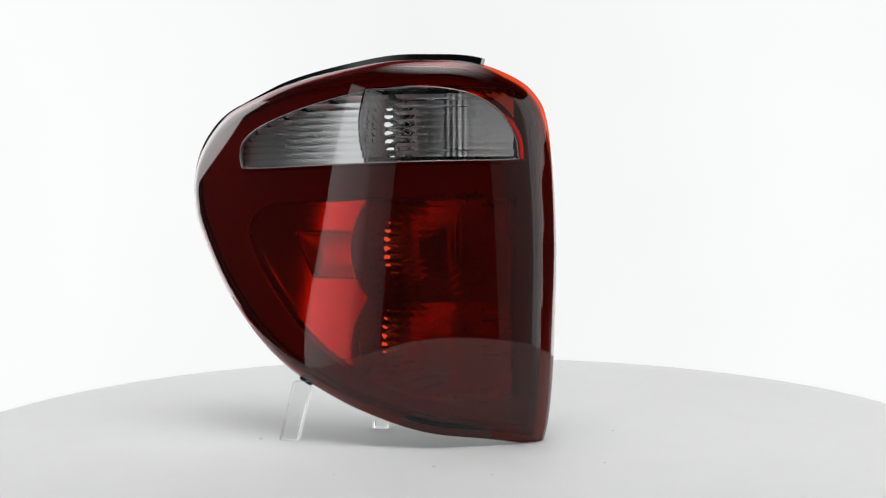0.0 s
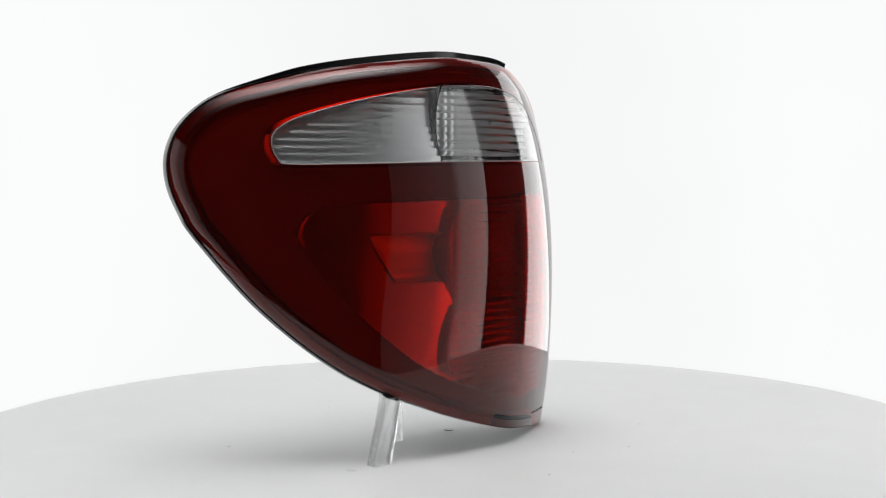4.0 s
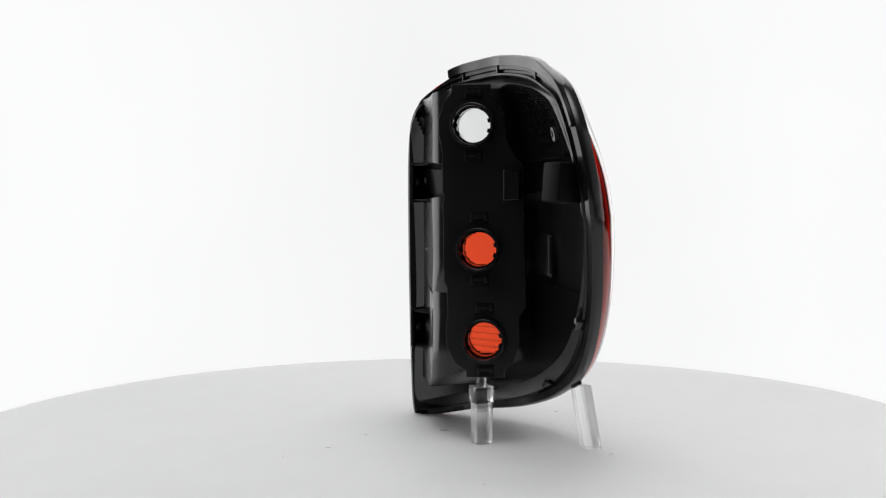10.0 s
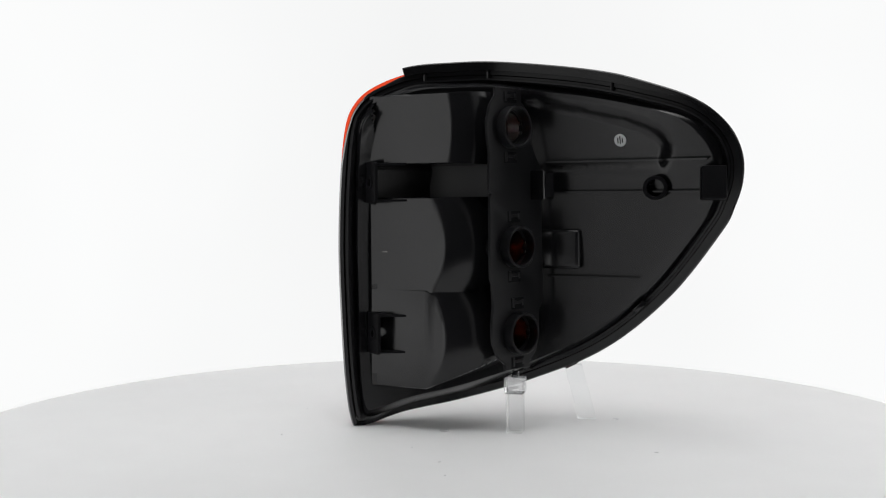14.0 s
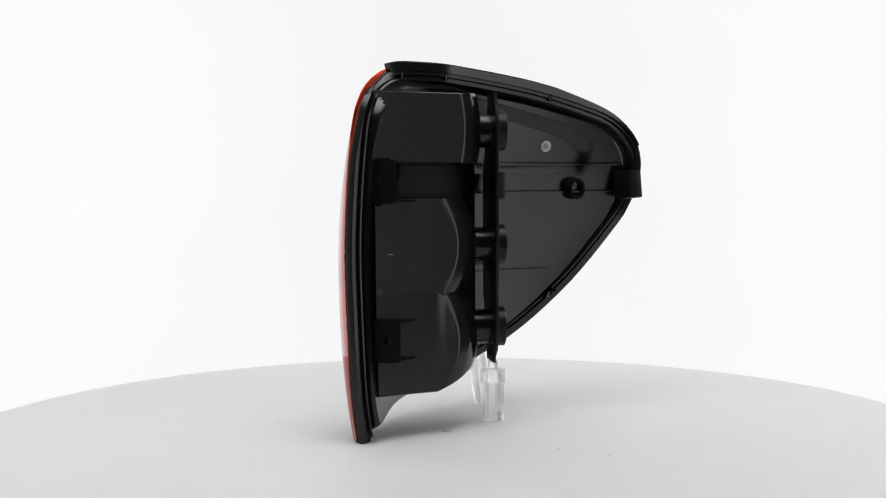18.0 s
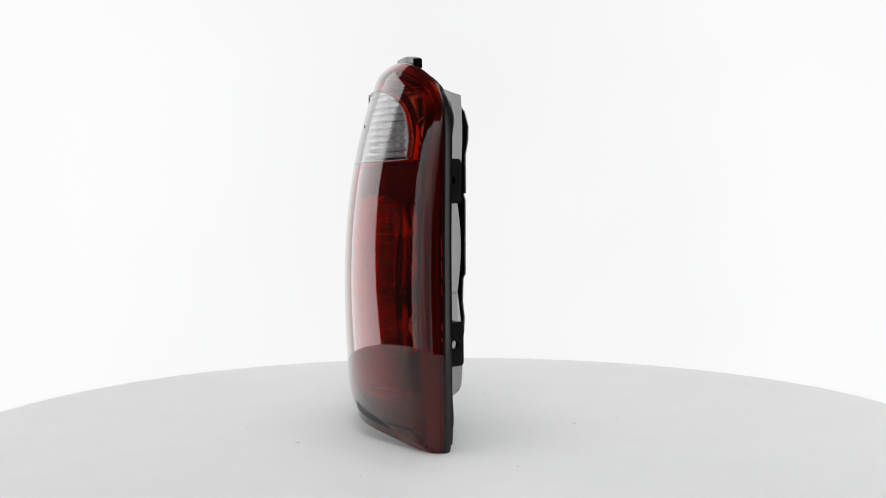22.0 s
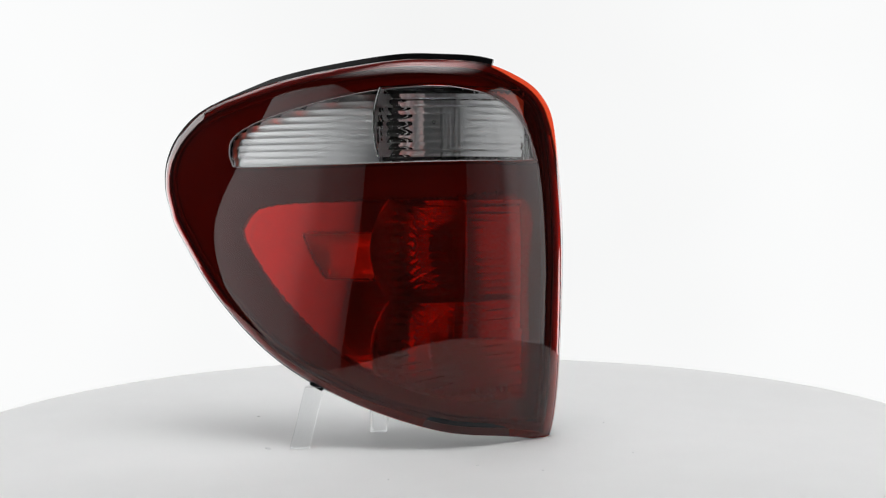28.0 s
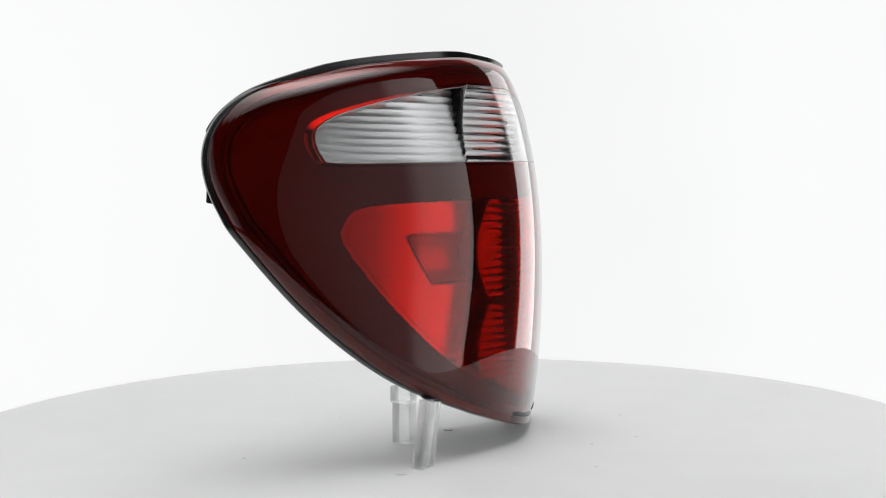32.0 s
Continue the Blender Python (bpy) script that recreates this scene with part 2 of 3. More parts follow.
# ---- turntable ----
def turntable():
    bm = bmesh.new()
    bmesh.ops.create_cone(bm, cap_ends=True, segments=160, radius1=0.527, radius2=0.527, depth=0.03)
    bmesh.ops.bevel(bm, geom=[e for e in bm.edges if len(e.link_faces) == 2 and e.calc_face_angle(0) > 1], offset=0.002,
                    segments=2, affect="EDGES")
    bmesh.ops.translate(bm, vec=(0, 0, -0.015), verts=bm.verts)
    base = tagged(new("turntable"), "round white laminate turntable with a centre mark", "turntable")
    part("disc", bm, M_TABLE, base)
    part("centre_screw", rod_bm(0.0052, 0.0012, pose(0.003, 0.002, 0.0004), 28, 0.0005), M_SCUFF, base, "small pale centre screw cap")
    rng = random.Random(4)
    for x, y, size in ((-0.1615, -0.1037, 0.006), (0.012, 0.085, 0.0022), (-0.031, 0.136, 0.003), (-0.05, 0.185, 0.002), (0.05, -0.15, 0.0025),
                       (0.11, -0.16, 0.0018), (0.16, 0.06, 0.002), (-0.02, -0.21, 0.0015), (-0.22, 0.05, 0.002), (0.19, -0.08, 0.0016)):
        mark = bmesh.new()
        loop = [mark.verts.new((size * rng.uniform(0.5, 1.1) * math.cos(a), 0.45 * size * rng.uniform(0.5, 1.1) * math.sin(a), 0.0))
                for a in np.linspace(0, 2 * math.pi, 9, endpoint=False)]
        face = mark.faces.new(loop)
        up = bmesh.ops.extrude_face_region(mark, geom=[face])
        bmesh.ops.translate(mark, vec=(0, 0, 0.0004), verts=[v for v in up["geom"] if isinstance(v, bmesh.types.BMVert)])
        bmesh.ops.recalc_face_normals(mark, faces=mark.faces)
        bmesh.ops.transform(mark, matrix=pose(x, y, 0.0, 0, 0, rng.uniform(0, 180)), verts=mark.verts)
        part("scuff_mark", mark, M_SCUFF, base, smooth=False)
    col = bmesh.new()
    bmesh.ops.create_cone(col, cap_ends=True, segments=48, radius1=0.12, radius2=0.10, depth=1.17)
    bmesh.ops.translate(col, vec=(0, 0, -0.615), verts=col.verts)
    part("column", col, M_TABLE, base)
    return base


# ---- the tail light: x to the right as one faces the lens, y to its back, z up ----
SEAM = [(0.1077, -0.0060, 0.0025), (0.1155, -0.0055, 0.0539), (0.1198, -0.0055, 0.1422), (0.1205, -0.0055, 0.2007), (0.1172, -0.0045, 0.2647),
        (0.1111, -0.0040, 0.3166), (0.1010, -0.0070, 0.3420), (0.0820, -0.0165, 0.3600), (0.0468, -0.0350, 0.3750), (0.0019, -0.0457, 0.3789),
        (-0.0482, -0.0503, 0.3783), (-0.1394, -0.0367, 0.3666), (-0.2071, -0.0223, 0.3508), (-0.2527, -0.0132, 0.3351), (-0.2815, -0.0086, 0.3111),
        (-0.2947, -0.0096, 0.2844), (-0.2956, -0.0146, 0.2579), (-0.2881, -0.0213, 0.2328), (-0.2751, -0.0302, 0.2075), (-0.2236, -0.0562, 0.1410),
        (-0.1562, -0.0800, 0.0837), (-0.0757, -0.0959, 0.0444), (0.0049, -0.0920, 0.0188), (0.0650, -0.0560, 0.0075), (0.0970, -0.0140, -0.0020)]
RIM = spline(SEAM, 320)
RIM_XZ = RIM[:, [0, 2]]


tang = np.roll(RIM, -1, axis=0) - np.roll(RIM, 1, axis=0)
INWARD = np.stack([-tang[:, 2], np.zeros(len(tang)), tang[:, 0]], 1)
INWARD /= np.linalg.norm(INWARD, axis=1)[:, None]
if ((np.array((-0.06, 0, 0.2)) - RIM) * INWARD).sum() < 0:
    INWARD = -INWARD


# the lens face as a smooth polynomial of (x + 0.09) / 0.2 and (z - 0.19) / 0.19: power, power, metres
FACE = ((0, 0, 0.10302), (0, 1, -0.01553), (0, 2, -0.01892), (0, 3, -0.00357), (0, 4, -0.0027), (1, 0, 0.02879), (1, 1, 0.01864),
        (1, 2, -0.01777), (1, 3, -0.01554), (1, 4, 0.01409), (2, 0, -0.05023), (2, 1, 0.00173), (2, 2, -0.00754), (2, 3, 0.02406),
        (2, 4, -0.02255), (3, 0, -0.0453), (3, 1, -0.00999), (3, 2, 0.05609), (3, 3, -0.01951), (4, 0, -0.02131), (4, 1, 0.01352),
        (4, 2, -0.04153), (5, 0, 0.01396), (5, 1, -0.01731), (6, 0, 0.00579))
FINE = spline(SEAM, 640)


def face_depth(x, z):
    """How far the lens face stands in front of the seam plane: a drum, tighter towards the car's rear edge."""
    u, w = (np.asarray(x) + 0.09) / 0.2, (np.asarray(z) - 0.19) / 0.19
    return sum(c * u ** i * w ** j for i, j, c in FACE)


def lens_y(x, z):
    """The y of the lens skin: the face, rolled over to the seam along its border."""
    x, z = np.atleast_1d(x).astype(float), np.atleast_1d(z).astype(float)
    out = np.empty(len(x))
    for a in range(0, len(x), 3000):
        xa, za = x[a:a + 3000], z[a:a + 3000]
        d2 = (xa[:, None] - FINE[None, :, 0]) ** 2 + (za[:, None] - FINE[None, :, 2]) ** 2
        w = 1.0 / (d2 + 2e-5) ** 2
        ys = (w * FINE[None, :, 1]).sum(1) / w.sum(1)
        d = np.sqrt(d2.min(1))
        h = (1 - (1 - np.clip(d / 0.018, 0, 1)) ** 2.4) ** (1 / 2.4)
        out[a:a + 3000] = ys + np.minimum(-face_depth(xa, za) - ys, 0) * h
    return out


WINDOW = spline([(-0.1980, 0, 0.2742), (-0.1193, 0, 0.2750), (-0.0390, 0, 0.2766), (0.0300, 0, 0.2780), (0.0880, 0, 0.2791), (0.0922, 0, 0.2840),
                 (0.0879, 0, 0.3043), (0.0739, 0, 0.3269), (0.0523, 0, 0.3419), (0.0230, 0, 0.3491), (-0.0094, 0, 0.3507),
                 (-0.0453, 0, 0.3480), (-0.0757, 0, 0.3442), (-0.1207, 0, 0.3356), (-0.1580, 0, 0.3262), (-0.1905, 0, 0.3155),
                 (-0.2085, 0, 0.3040), (-0.2125, 0, 0.2920), (-0.2085, 0, 0.2790)], 240)[:, [0, 2]]
W_CENTRE = np.array((-0.06, 0.313))


def skin(rows):
    n = len(rows[0])
    return [(i * n + j, (i + 1) * n + j, (i + 1) * n + (j + 1) % n, i * n + (j + 1) % n) for i in range(len(rows) - 1) for j in range(n)]


def lens_meshes():
    """The red skin from the seam to the window's border, and the clear skin within it."""
    edge = FINE[:, [0, 2]]
    to = edge - W_CENTRE
    ang = np.arctan2(to[:, 1], to[:, 0])
    border = W_CENTRE + np.stack([np.cos(ang), np.sin(ang)], 1) * ray_to_loop(WINDOW, W_CENTRE, ang)[:, None]
    way = border - edge
    far = np.linalg.norm(way, axis=1)[:, None]
    near = np.minimum(0.020, 0.6 * far)
    rows = [edge + way / far * near * q for q in np.linspace(0, 1, 36) ** 1.6]
    last = rows[-1]
    rows += [last + (border - last) * q for q in np.linspace(0, 1, 60)[1:]]
    red = mesh_of("red_lens", *shell(rows))
    rows = [W_CENTRE + (border - W_CENTRE) * q for q in np.linspace(1, 0.02, 24)]
    return red, mesh_of("clear_window", *shell(rows, True))


def shell(rows, closed=False):
    """The moulded skin over rings of points, running inwards."""
    flat = np.vstack(rows)
    faces = skin(rows)
    n = len(rows[0])
    if closed:
        faces.append(tuple((len(rows) - 1) * n + j for j in range(n)))
    return list(zip(flat[:, 0], lens_y(flat[:, 0], flat[:, 1]), flat[:, 1])), faces


def inside(poly, x, z):
    """Whether points lie within a closed loop."""
    hit = np.zeros(len(x), bool)
    for (x0, z0), (x1, z1) in zip(poly, np.roll(poly, -1, axis=0)):
        if z0 != z1:
            hit ^= ((z0 > z) != (z1 > z)) & (x < (x1 - x0) * (z - z0) / (z1 - z0) + x0)
    return hit


def span_at(poly, z):
    xs = []
    for (x0, z0), (x1, z1) in zip(poly, np.roll(poly, -1, axis=0)):
        if (z0 > z) != (z1 > z):
            xs.append(x0 + (x1 - x0) * (z - z0) / (z1 - z0))
    return min(xs), max(xs)


def rib_slab(name, poly, pitch, depth, gap=0.0025, cols=60, per=12, shallow=1.0):
    """A clear sheet behind the lens skin: smooth in front, with horizontal half-round ribs on its back."""
    z0, z1 = poly[:, 1].min() + 0.0012, poly[:, 1].max() - 0.0012
    rows = int((z1 - z0) / pitch * per) + 1
    zs = z0 + np.arange(rows) * pitch / per
    front, back = [], []
    for z in zs:
        a, b = span_at(poly, z)
        x = np.linspace(a + 0.001, b - 0.001, cols)
        y = lens_y(x, np.full(cols, z))
        rib = depth * abs(math.sin(math.pi * (z - z0) / pitch)) * (shallow + (1 - shallow) * np.clip((x + 0.062) / 0.016, 0, 1))
        front += list(zip(x, y + gap, [z] * cols))
        back += list(zip(x, y + gap + 0.0012 + rib, [z] * cols))
    n = rows * cols
    faces = []
    for i in range(rows - 1):
        for j in range(cols - 1):
            a = i * cols + j
            faces.append((a, a + 1, a + cols + 1, a + cols))
            faces.append((n + a + cols, n + a + cols + 1, n + a + 1, n + a))
        a, b = i * cols, i * cols + cols - 1
        faces.append((a + cols, n + a + cols, n + a, a))
        faces.append((b, n + b, n + b + cols, b + cols))
    for j in range(cols - 1):
        a, b = j, (rows - 1) * cols + j
        faces.append((a, n + a, n + a + 1, a + 1))
        faces.append((b + 1, n + b + 1, n + b, b))
    return mesh_of(name, front + back, faces)


def plate_mesh(name, outline, holes, thick, bevel=0.0, m=Matrix()):
    """A flat plate cut from an outline, with round holes, thick in its local z."""
    cu = bpy.data.curves.new(name, "CURVE")
    cu.dimensions, cu.fill_mode, cu.extrude, cu.bevel_depth = "2D", "BOTH", thick / 2 - bevel, bevel
    loops = [outline] + [[(cx + r * math.cos(a), cy + r * math.sin(a)) for a in np.linspace(0, 2 * math.pi, 40, endpoint=False)]
                         for cx, cy, r in holes]
    for loop in loops:
        sp = cu.splines.new("POLY")
        sp.points.add(len(loop) - 1)
        for p, (x, y) in zip(sp.points, loop):
            p.co = (x, y, 0, 1)
        sp.use_cyclic_u = True
    ob = bpy.data.objects.new(name, cu)
    me = bpy.data.meshes.new_from_object(ob)
    bpy.data.objects.remove(ob)
    bpy.data.curves.remove(cu)
    bm = bmesh.new()
    bm.from_mesh(me)
    bmesh.ops.remove_doubles(bm, verts=bm.verts, dist=0.00001)
    bm.to_mesh(me)
    bm.free()
    me.transform(m)
    return me


def tube_bm(r_out, r_in, length, m=Matrix(), seg=40):
    """A round tube along local z, from 0 to length."""
    bm = bmesh.new()
    loops = []
    for r, z in ((r_out, 0), (r_out, length - 0.0006), (r_out - 0.0006, length), (r_in + 0.0006, length), (r_in, length - 0.0006), (r_in, 0)):
        loops.append([bm.verts.new((r * math.cos(2 * math.pi * k / seg), r * math.sin(2 * math.pi * k / seg), z)) for k in range(seg)])
    for a, b in zip(loops, loops[1:] + loops[:1]):
        for k in range(seg):
            bm.faces.new((a[k], a[(k + 1) % seg], b[(k + 1) % seg], b[k]))
    bmesh.ops.recalc_face_normals(bm, faces=bm.faces)
    bmesh.ops.transform(bm, matrix=m, verts=bm.verts)
    return bm


def sweep(name, points, inward, profiles, closed=True):
    """A profile of (inward, backward) steps, one for each point, carried along the seam."""
    k, n = len(profiles[0]), len(points)
    verts = [p + i * iv + np.array((0, b, 0)) for p, iv, prof in zip(points, inward, profiles) for i, b in prof]
    faces = []
    for a in range(n if closed else n - 1):
        b = (a + 1) % n
        for j in range(k):
            q = (j + 1) % k
            faces.append((a * k + j, a * k + q, b * k + q, b * k + j))
    if not closed:
        faces += [tuple(range(k))[::-1], tuple((n - 1) * k + j for j in range(k))]
    return mesh_of(name, verts, faces)


# the bulb carrier stands nearly edge-on to the lens; its frame: along the plate, up, and into the reflectors
ALONG, AXIS, MID = np.array((0.493, 0.870)), np.array((0.870, -0.493)), np.array((-0.0704, -0.0120))
CARRIER = Matrix(((ALONG[0], 0, AXIS[0], MID[0]), (ALONG[1], 0, AXIS[1], MID[1]), (0, 1, 0, 0), (0, 0, 0, 1)))
HOLES = [(0.0089, 0.3130), (0.0038, 0.1917), (-0.0010, 0.1028)]
LOBES = [(0.3130, 0.0365, 0.75), (0.1930, 0.0480, 1.0), (0.0955, 0.0500, 1.0)]
LOWER = spline([(0.0870, 0, 0.2400), (0.0065, 0, 0.2415), (-0.1014, 0, 0.2398), (-0.1720, 0, 0.2340), (-0.1925, 0, 0.2173),
                (-0.1885, 0, 0.1957), (-0.1459, 0, 0.1411), (-0.0815, 0, 0.0862), (0.0051, 0, 0.0500), (0.0757, 0, 0.0440),
                (0.0880, 0, 0.0600), (0.0896, 0, 0.1612)], 200)[:, [0, 2]]


def pan_y(x, z):
    """The moulded back of the housing, deeper below than behind the clear window."""
    loop = WINDOW * (1.06, 1.0) + (0.003, -0.002)
    x, z = np.atleast_1d(x).astype(float), np.atleast_1d(z).astype(float)
    gap = np.concatenate([np.sqrt(((x[a:a + 3000, None] - loop[None, :, 0]) ** 2 + (z[a:a + 3000, None] - loop[None, :, 1]) ** 2).min(1))
                          for a in range(0, len(x), 3000)])
    upper = np.clip(0.5 + np.where(inside(loop, x, z), gap, -gap) / 0.016, 0, 1)
    return lens_y(x, z) + 0.036 + 0.05 * (x + 0.10) - 0.0045 * upper * upper * (3 - 2 * upper)


BOWL_END = 0.082


def bowl_shape(square):
    """Vertex of a bowl at its mouth, how far the vertex recedes at its back, and the sweep of its parabola."""
    return (-0.0577, 0.0457, 0.0070) if square < 1 else (-0.0577, 0.0537, 0.0187)


def cap_y(x, z):
    """The outside of the bowls' broad back, which leans out a little along its foot."""
    return 0.0126 - 0.30 * x + 0.7 * x * x + 0.003 * np.clip((0.120 - z) / 0.070, 0, 1)


def mouth_y(x, z):
    """Front edge of the bowls: close behind the lens, further back towards the far end."""
    return -face_depth(x, z) + 0.0080 + np.where(z > 0.27, 0.0110, 0.0220) * np.clip((x + 0.02) / 0.10, 0, 1)


def corner_cut(z):
    """The slanting lower border of the lower bowls."""
    return 0.0071 - (z - 0.05) * 2.39


def bowl_edge(z, at=0.0):
    """Where the bowls' curved wall lies at height z: at their mouth (0) to their back (1)."""
    best = np.full(np.shape(z), 0.5)
    for zc, r, square in LOBES:
        v, back, k = bowl_shape(square)
        d = (z - zc) / r
        best = np.where(abs(d) <= 1, np.minimum(best, v + back * at ** 4 + (k - 0.0033 * at) * d * d), best)
    return np.where(z < 0.1, np.maximum(best, corner_cut(z)), best)


def in_hole(x, y, z, grow=0.0):
    """Whether a point lies in one of the three bulb bores."""
    across = (x - MID[0]) * ALONG[0] + (y - MID[1]) * ALONG[1]
    deep = (x - MID[0]) * AXIS[0] + (y - MID[1]) * AXIS[1]
    return any(math.hypot(across - h, z - zc) < 0.0172 + grow for h, zc in HOLES) and deep < 0.055


def web_mesh():
    """Black sheet that closes the housing between the bowls."""
    xs, zs = np.linspace(-0.058, 0.030, 56), np.linspace(0.047, 0.350, 150)
    verts = [(x, -0.024 - 0.22 * (x + 0.058), z) for z in zs for x in xs]
    faces = []
    for i in range(len(zs) - 1):
        for j in range(len(xs) - 1):
            x, z = (xs[j] + xs[j + 1]) / 2, (zs[i] + zs[i + 1]) / 2
            if x < bowl_edge(z, 0.62) + 0.006 and not in_hole(x, -0.024, z) and (z > 0.1 or x > corner_cut(z) - 0.010):
                a = i * len(xs) + j
                faces.append((a, a + 1, a + len(xs) + 1, a + len(xs)))
    return mesh_of("bowl_web", verts, faces)


def lobe_mesh(zc, r, square, grow, flutes=0.0):
    """One reflector bowl: a parabolic wall that narrows towards a flat back, closed by a cheek at its far end."""
    v, back, k = bowl_shape(square)
    half = r + grow
    us = np.concatenate([np.linspace(-2, -1, 62)[:-1], np.linspace(-1, 1, 45), np.linspace(1, 2, 62)[1:]])
    ss = np.linspace(0, 1, 110)
    lean = 0.0 if square == 1 else 0.06 * r
    verts, faces = [], []
    for q in ss:
        vertex = v - grow + back * q ** 4 + (0.003 * max(0.0, (q - 0.93) / 0.07) ** 2)
        if flutes:
            vertex += flutes * abs(math.sin(math.pi * 12 * q))
        h = half - lean * q - (0.0012 * max(0.0, (q - 0.93) / 0.07) ** 2)
        for u in us:
            d = max(-1.0, min(1.0, u))
            x = vertex + (k - 0.0033 * q) * d * d
            if square == 1:
                x = max(x, corner_cut(zc + half * d) - grow)
            if abs(u) > 1:
                x += (BOWL_END + grow - x) * (abs(u) - 1)
            z = zc + h * d
            yf = float(mouth_y(np.array(x), np.array(zc))) + (0.0025 if grow else 0.0)
            yb = float(cap_y(x, z)) + grow if grow else 0.0120 - 0.30 * x
            verts.append((x, yf + (yb - yf) * q, z))
    n = len(us)
    for i in range(len(ss) - 1):
        for j in range(n - 1):
            f = (i * n + j, i * n + j + 1, (i + 1) * n + j + 1, (i + 1) * n + j)
            c = np.mean([verts[t] for t in f], axis=0)
            if not in_hole(*c):
                faces.append(f)
    # back wall and end cheek, in strips from the upper to the lower wall
    for row in ([(len(ss) - 1) * n + j for j in range(n // 2 + 1)], [i * n for i in range(len(ss))]):
        start = len(verts)
        for a in row:
            b = (a // n) * n + (n - 1 - a % n)
            for w in np.linspace(0, 1, 9):
                x, z = verts[a][0], verts[a][2] + (verts[b][2] - verts[a][2]) * w
                y = verts[a][1] + (verts[b][1] - verts[a][1]) * w
                if flutes and a // n == len(ss) - 1:
                    y -= flutes * abs(math.sin(math.pi * x / 0.0075)) * min(1.0, max(0.0, (0.022 - x) / 0.012))
                verts.append((x, y, z))
        for i in range(len(row) - 1):
            for j in range(8):
                f = (start + i * 9 + j, start + i * 9 + j + 1, start + i * 9 + 10 + j, start + i * 9 + 9 + j)
                if not in_hole(*np.mean([verts[t] for t in f], axis=0)):
                    faces.append(f)
    bm = bmesh.new()
    bm.from_mesh(mesh_of("tmp", verts, faces))
    bmesh.ops.remove_doubles(bm, verts=bm.verts, dist=0.00002)
    bmesh.ops.recalc_face_normals(bm, faces=bm.faces)
    return bm


def sleeve_mesh(h, zc, r=0.0186):
    """Black sleeve round a bulb bore, from the carrier to the wall of its bowl."""
    zl, rl, square = min(LOBES, key=lambda q: abs(q[0] - zc))
    v, back, k = bowl_shape(square)
    yf, yb = float(mouth_y(np.array(-0.045), np.array(zl))), float(cap_y(-0.004, zl))
    ds, angles = np.linspace(0.0, 0.066, 110), np.linspace(0, 2 * math.pi, 40, endpoint=False)
    verts = []
    for d in ds:
        for a in angles:
            p = MID + (h + r * math.cos(a)) * ALONG + d * AXIS
            verts.append((p[0], p[1], zc + r * math.sin(a)))
    faces = []
    for i in range(len(ds) - 1):
        for j in range(40):
            q = (j + 1) % 40
            f = (i * 40 + j, i * 40 + q, (i + 1) * 40 + q, (i + 1) * 40 + j)
            x, y, z = np.mean([verts[t] for t in f], axis=0)
            deep = min(1.0, max(0.0, (y - yf) / (yb - yf)))
            if x < v + back * deep ** 4 + k * ((z - zl) / rl) ** 2 + 0.0015:
                faces.append(f)
    return mesh_of("bulb_sleeve", verts, faces)


def panel_mesh(name, poly, off):
    """Silvered sheet lying on the pan within a loop, tipwards of the socket wall."""
    z0, z1 = max(0.068, poly[:, 1].min() + 0.001), poly[:, 1].max() - 0.001
    rows, cols = 120, 70
    verts, faces = [], []
    for z in np.linspace(z0, z1, rows):
        a, b = span_at(poly, z)
        b = max(a + 0.001, min(b, float(bowl_edge(np.array(z)))))
        b = max(a + 0.0005, min(b, -0.036))
        x = np.linspace(a, b, cols)
        verts += list(zip(x, lens_y(x, np.full(cols, z)) + off + 0.0055 * np.clip((x + 0.20) / 0.15, 0, 1), [z] * cols))
    for i in range(rows - 1):
        for j in range(cols - 1):
            q = i * cols + j
            mx, mz = (verts[q][0] + verts[q + cols + 1][0]) / 2, (verts[q][2] + verts[q + cols + 1][2]) / 2
            if not in_recess(mx, mz):
                faces.append((q, q + 1, q + cols + 1, q + cols))
    return mesh_of(name, verts, faces)


def recess_span(x):
    """Lower and upper end of the recess beside the middle bulb; its end towards the tip is cut at a slant."""
    lean = np.clip((np.asarray(x) + 0.1300) / 0.0240, 0, 1)
    return 0.2095 - 0.0455 * lean ** 0.8, 0.2095 - 0.004 * (1 - np.clip((np.asarray(x) + 0.1300) / 0.006, 0, 1)) ** 2


def in_recess(x, z):
    low, high = recess_span(x)
    return (np.asarray(x) > -0.1300) & (z > low) & (z < high)


def trough_mesh(name, deep):
    """Half-round trough sunk into the flat reflector, open to the lens."""
    xs = -0.1299 + 0.0720 * np.linspace(0, 1, 36) ** 1.6
    y0 = lens_y(xs, np.full(36, 0.190)) + deep
    verts = []
    for x, y in zip(xs, y0):
        low, high = recess_span(x)
        mid, h = (low + high) / 2, (high - low) / 2
        verts += [(x, y + 0.75 * h * math.sin(a), mid + h * math.cos(a)) for a in np.linspace(0, math.pi, 21)]
    faces = [(21 * i + j, 21 * i + j + 1, 21 * i + 22 + j, 21 * i + 21 + j) for i in range(35) for j in range(20)]
    return mesh_of(name, verts, faces)


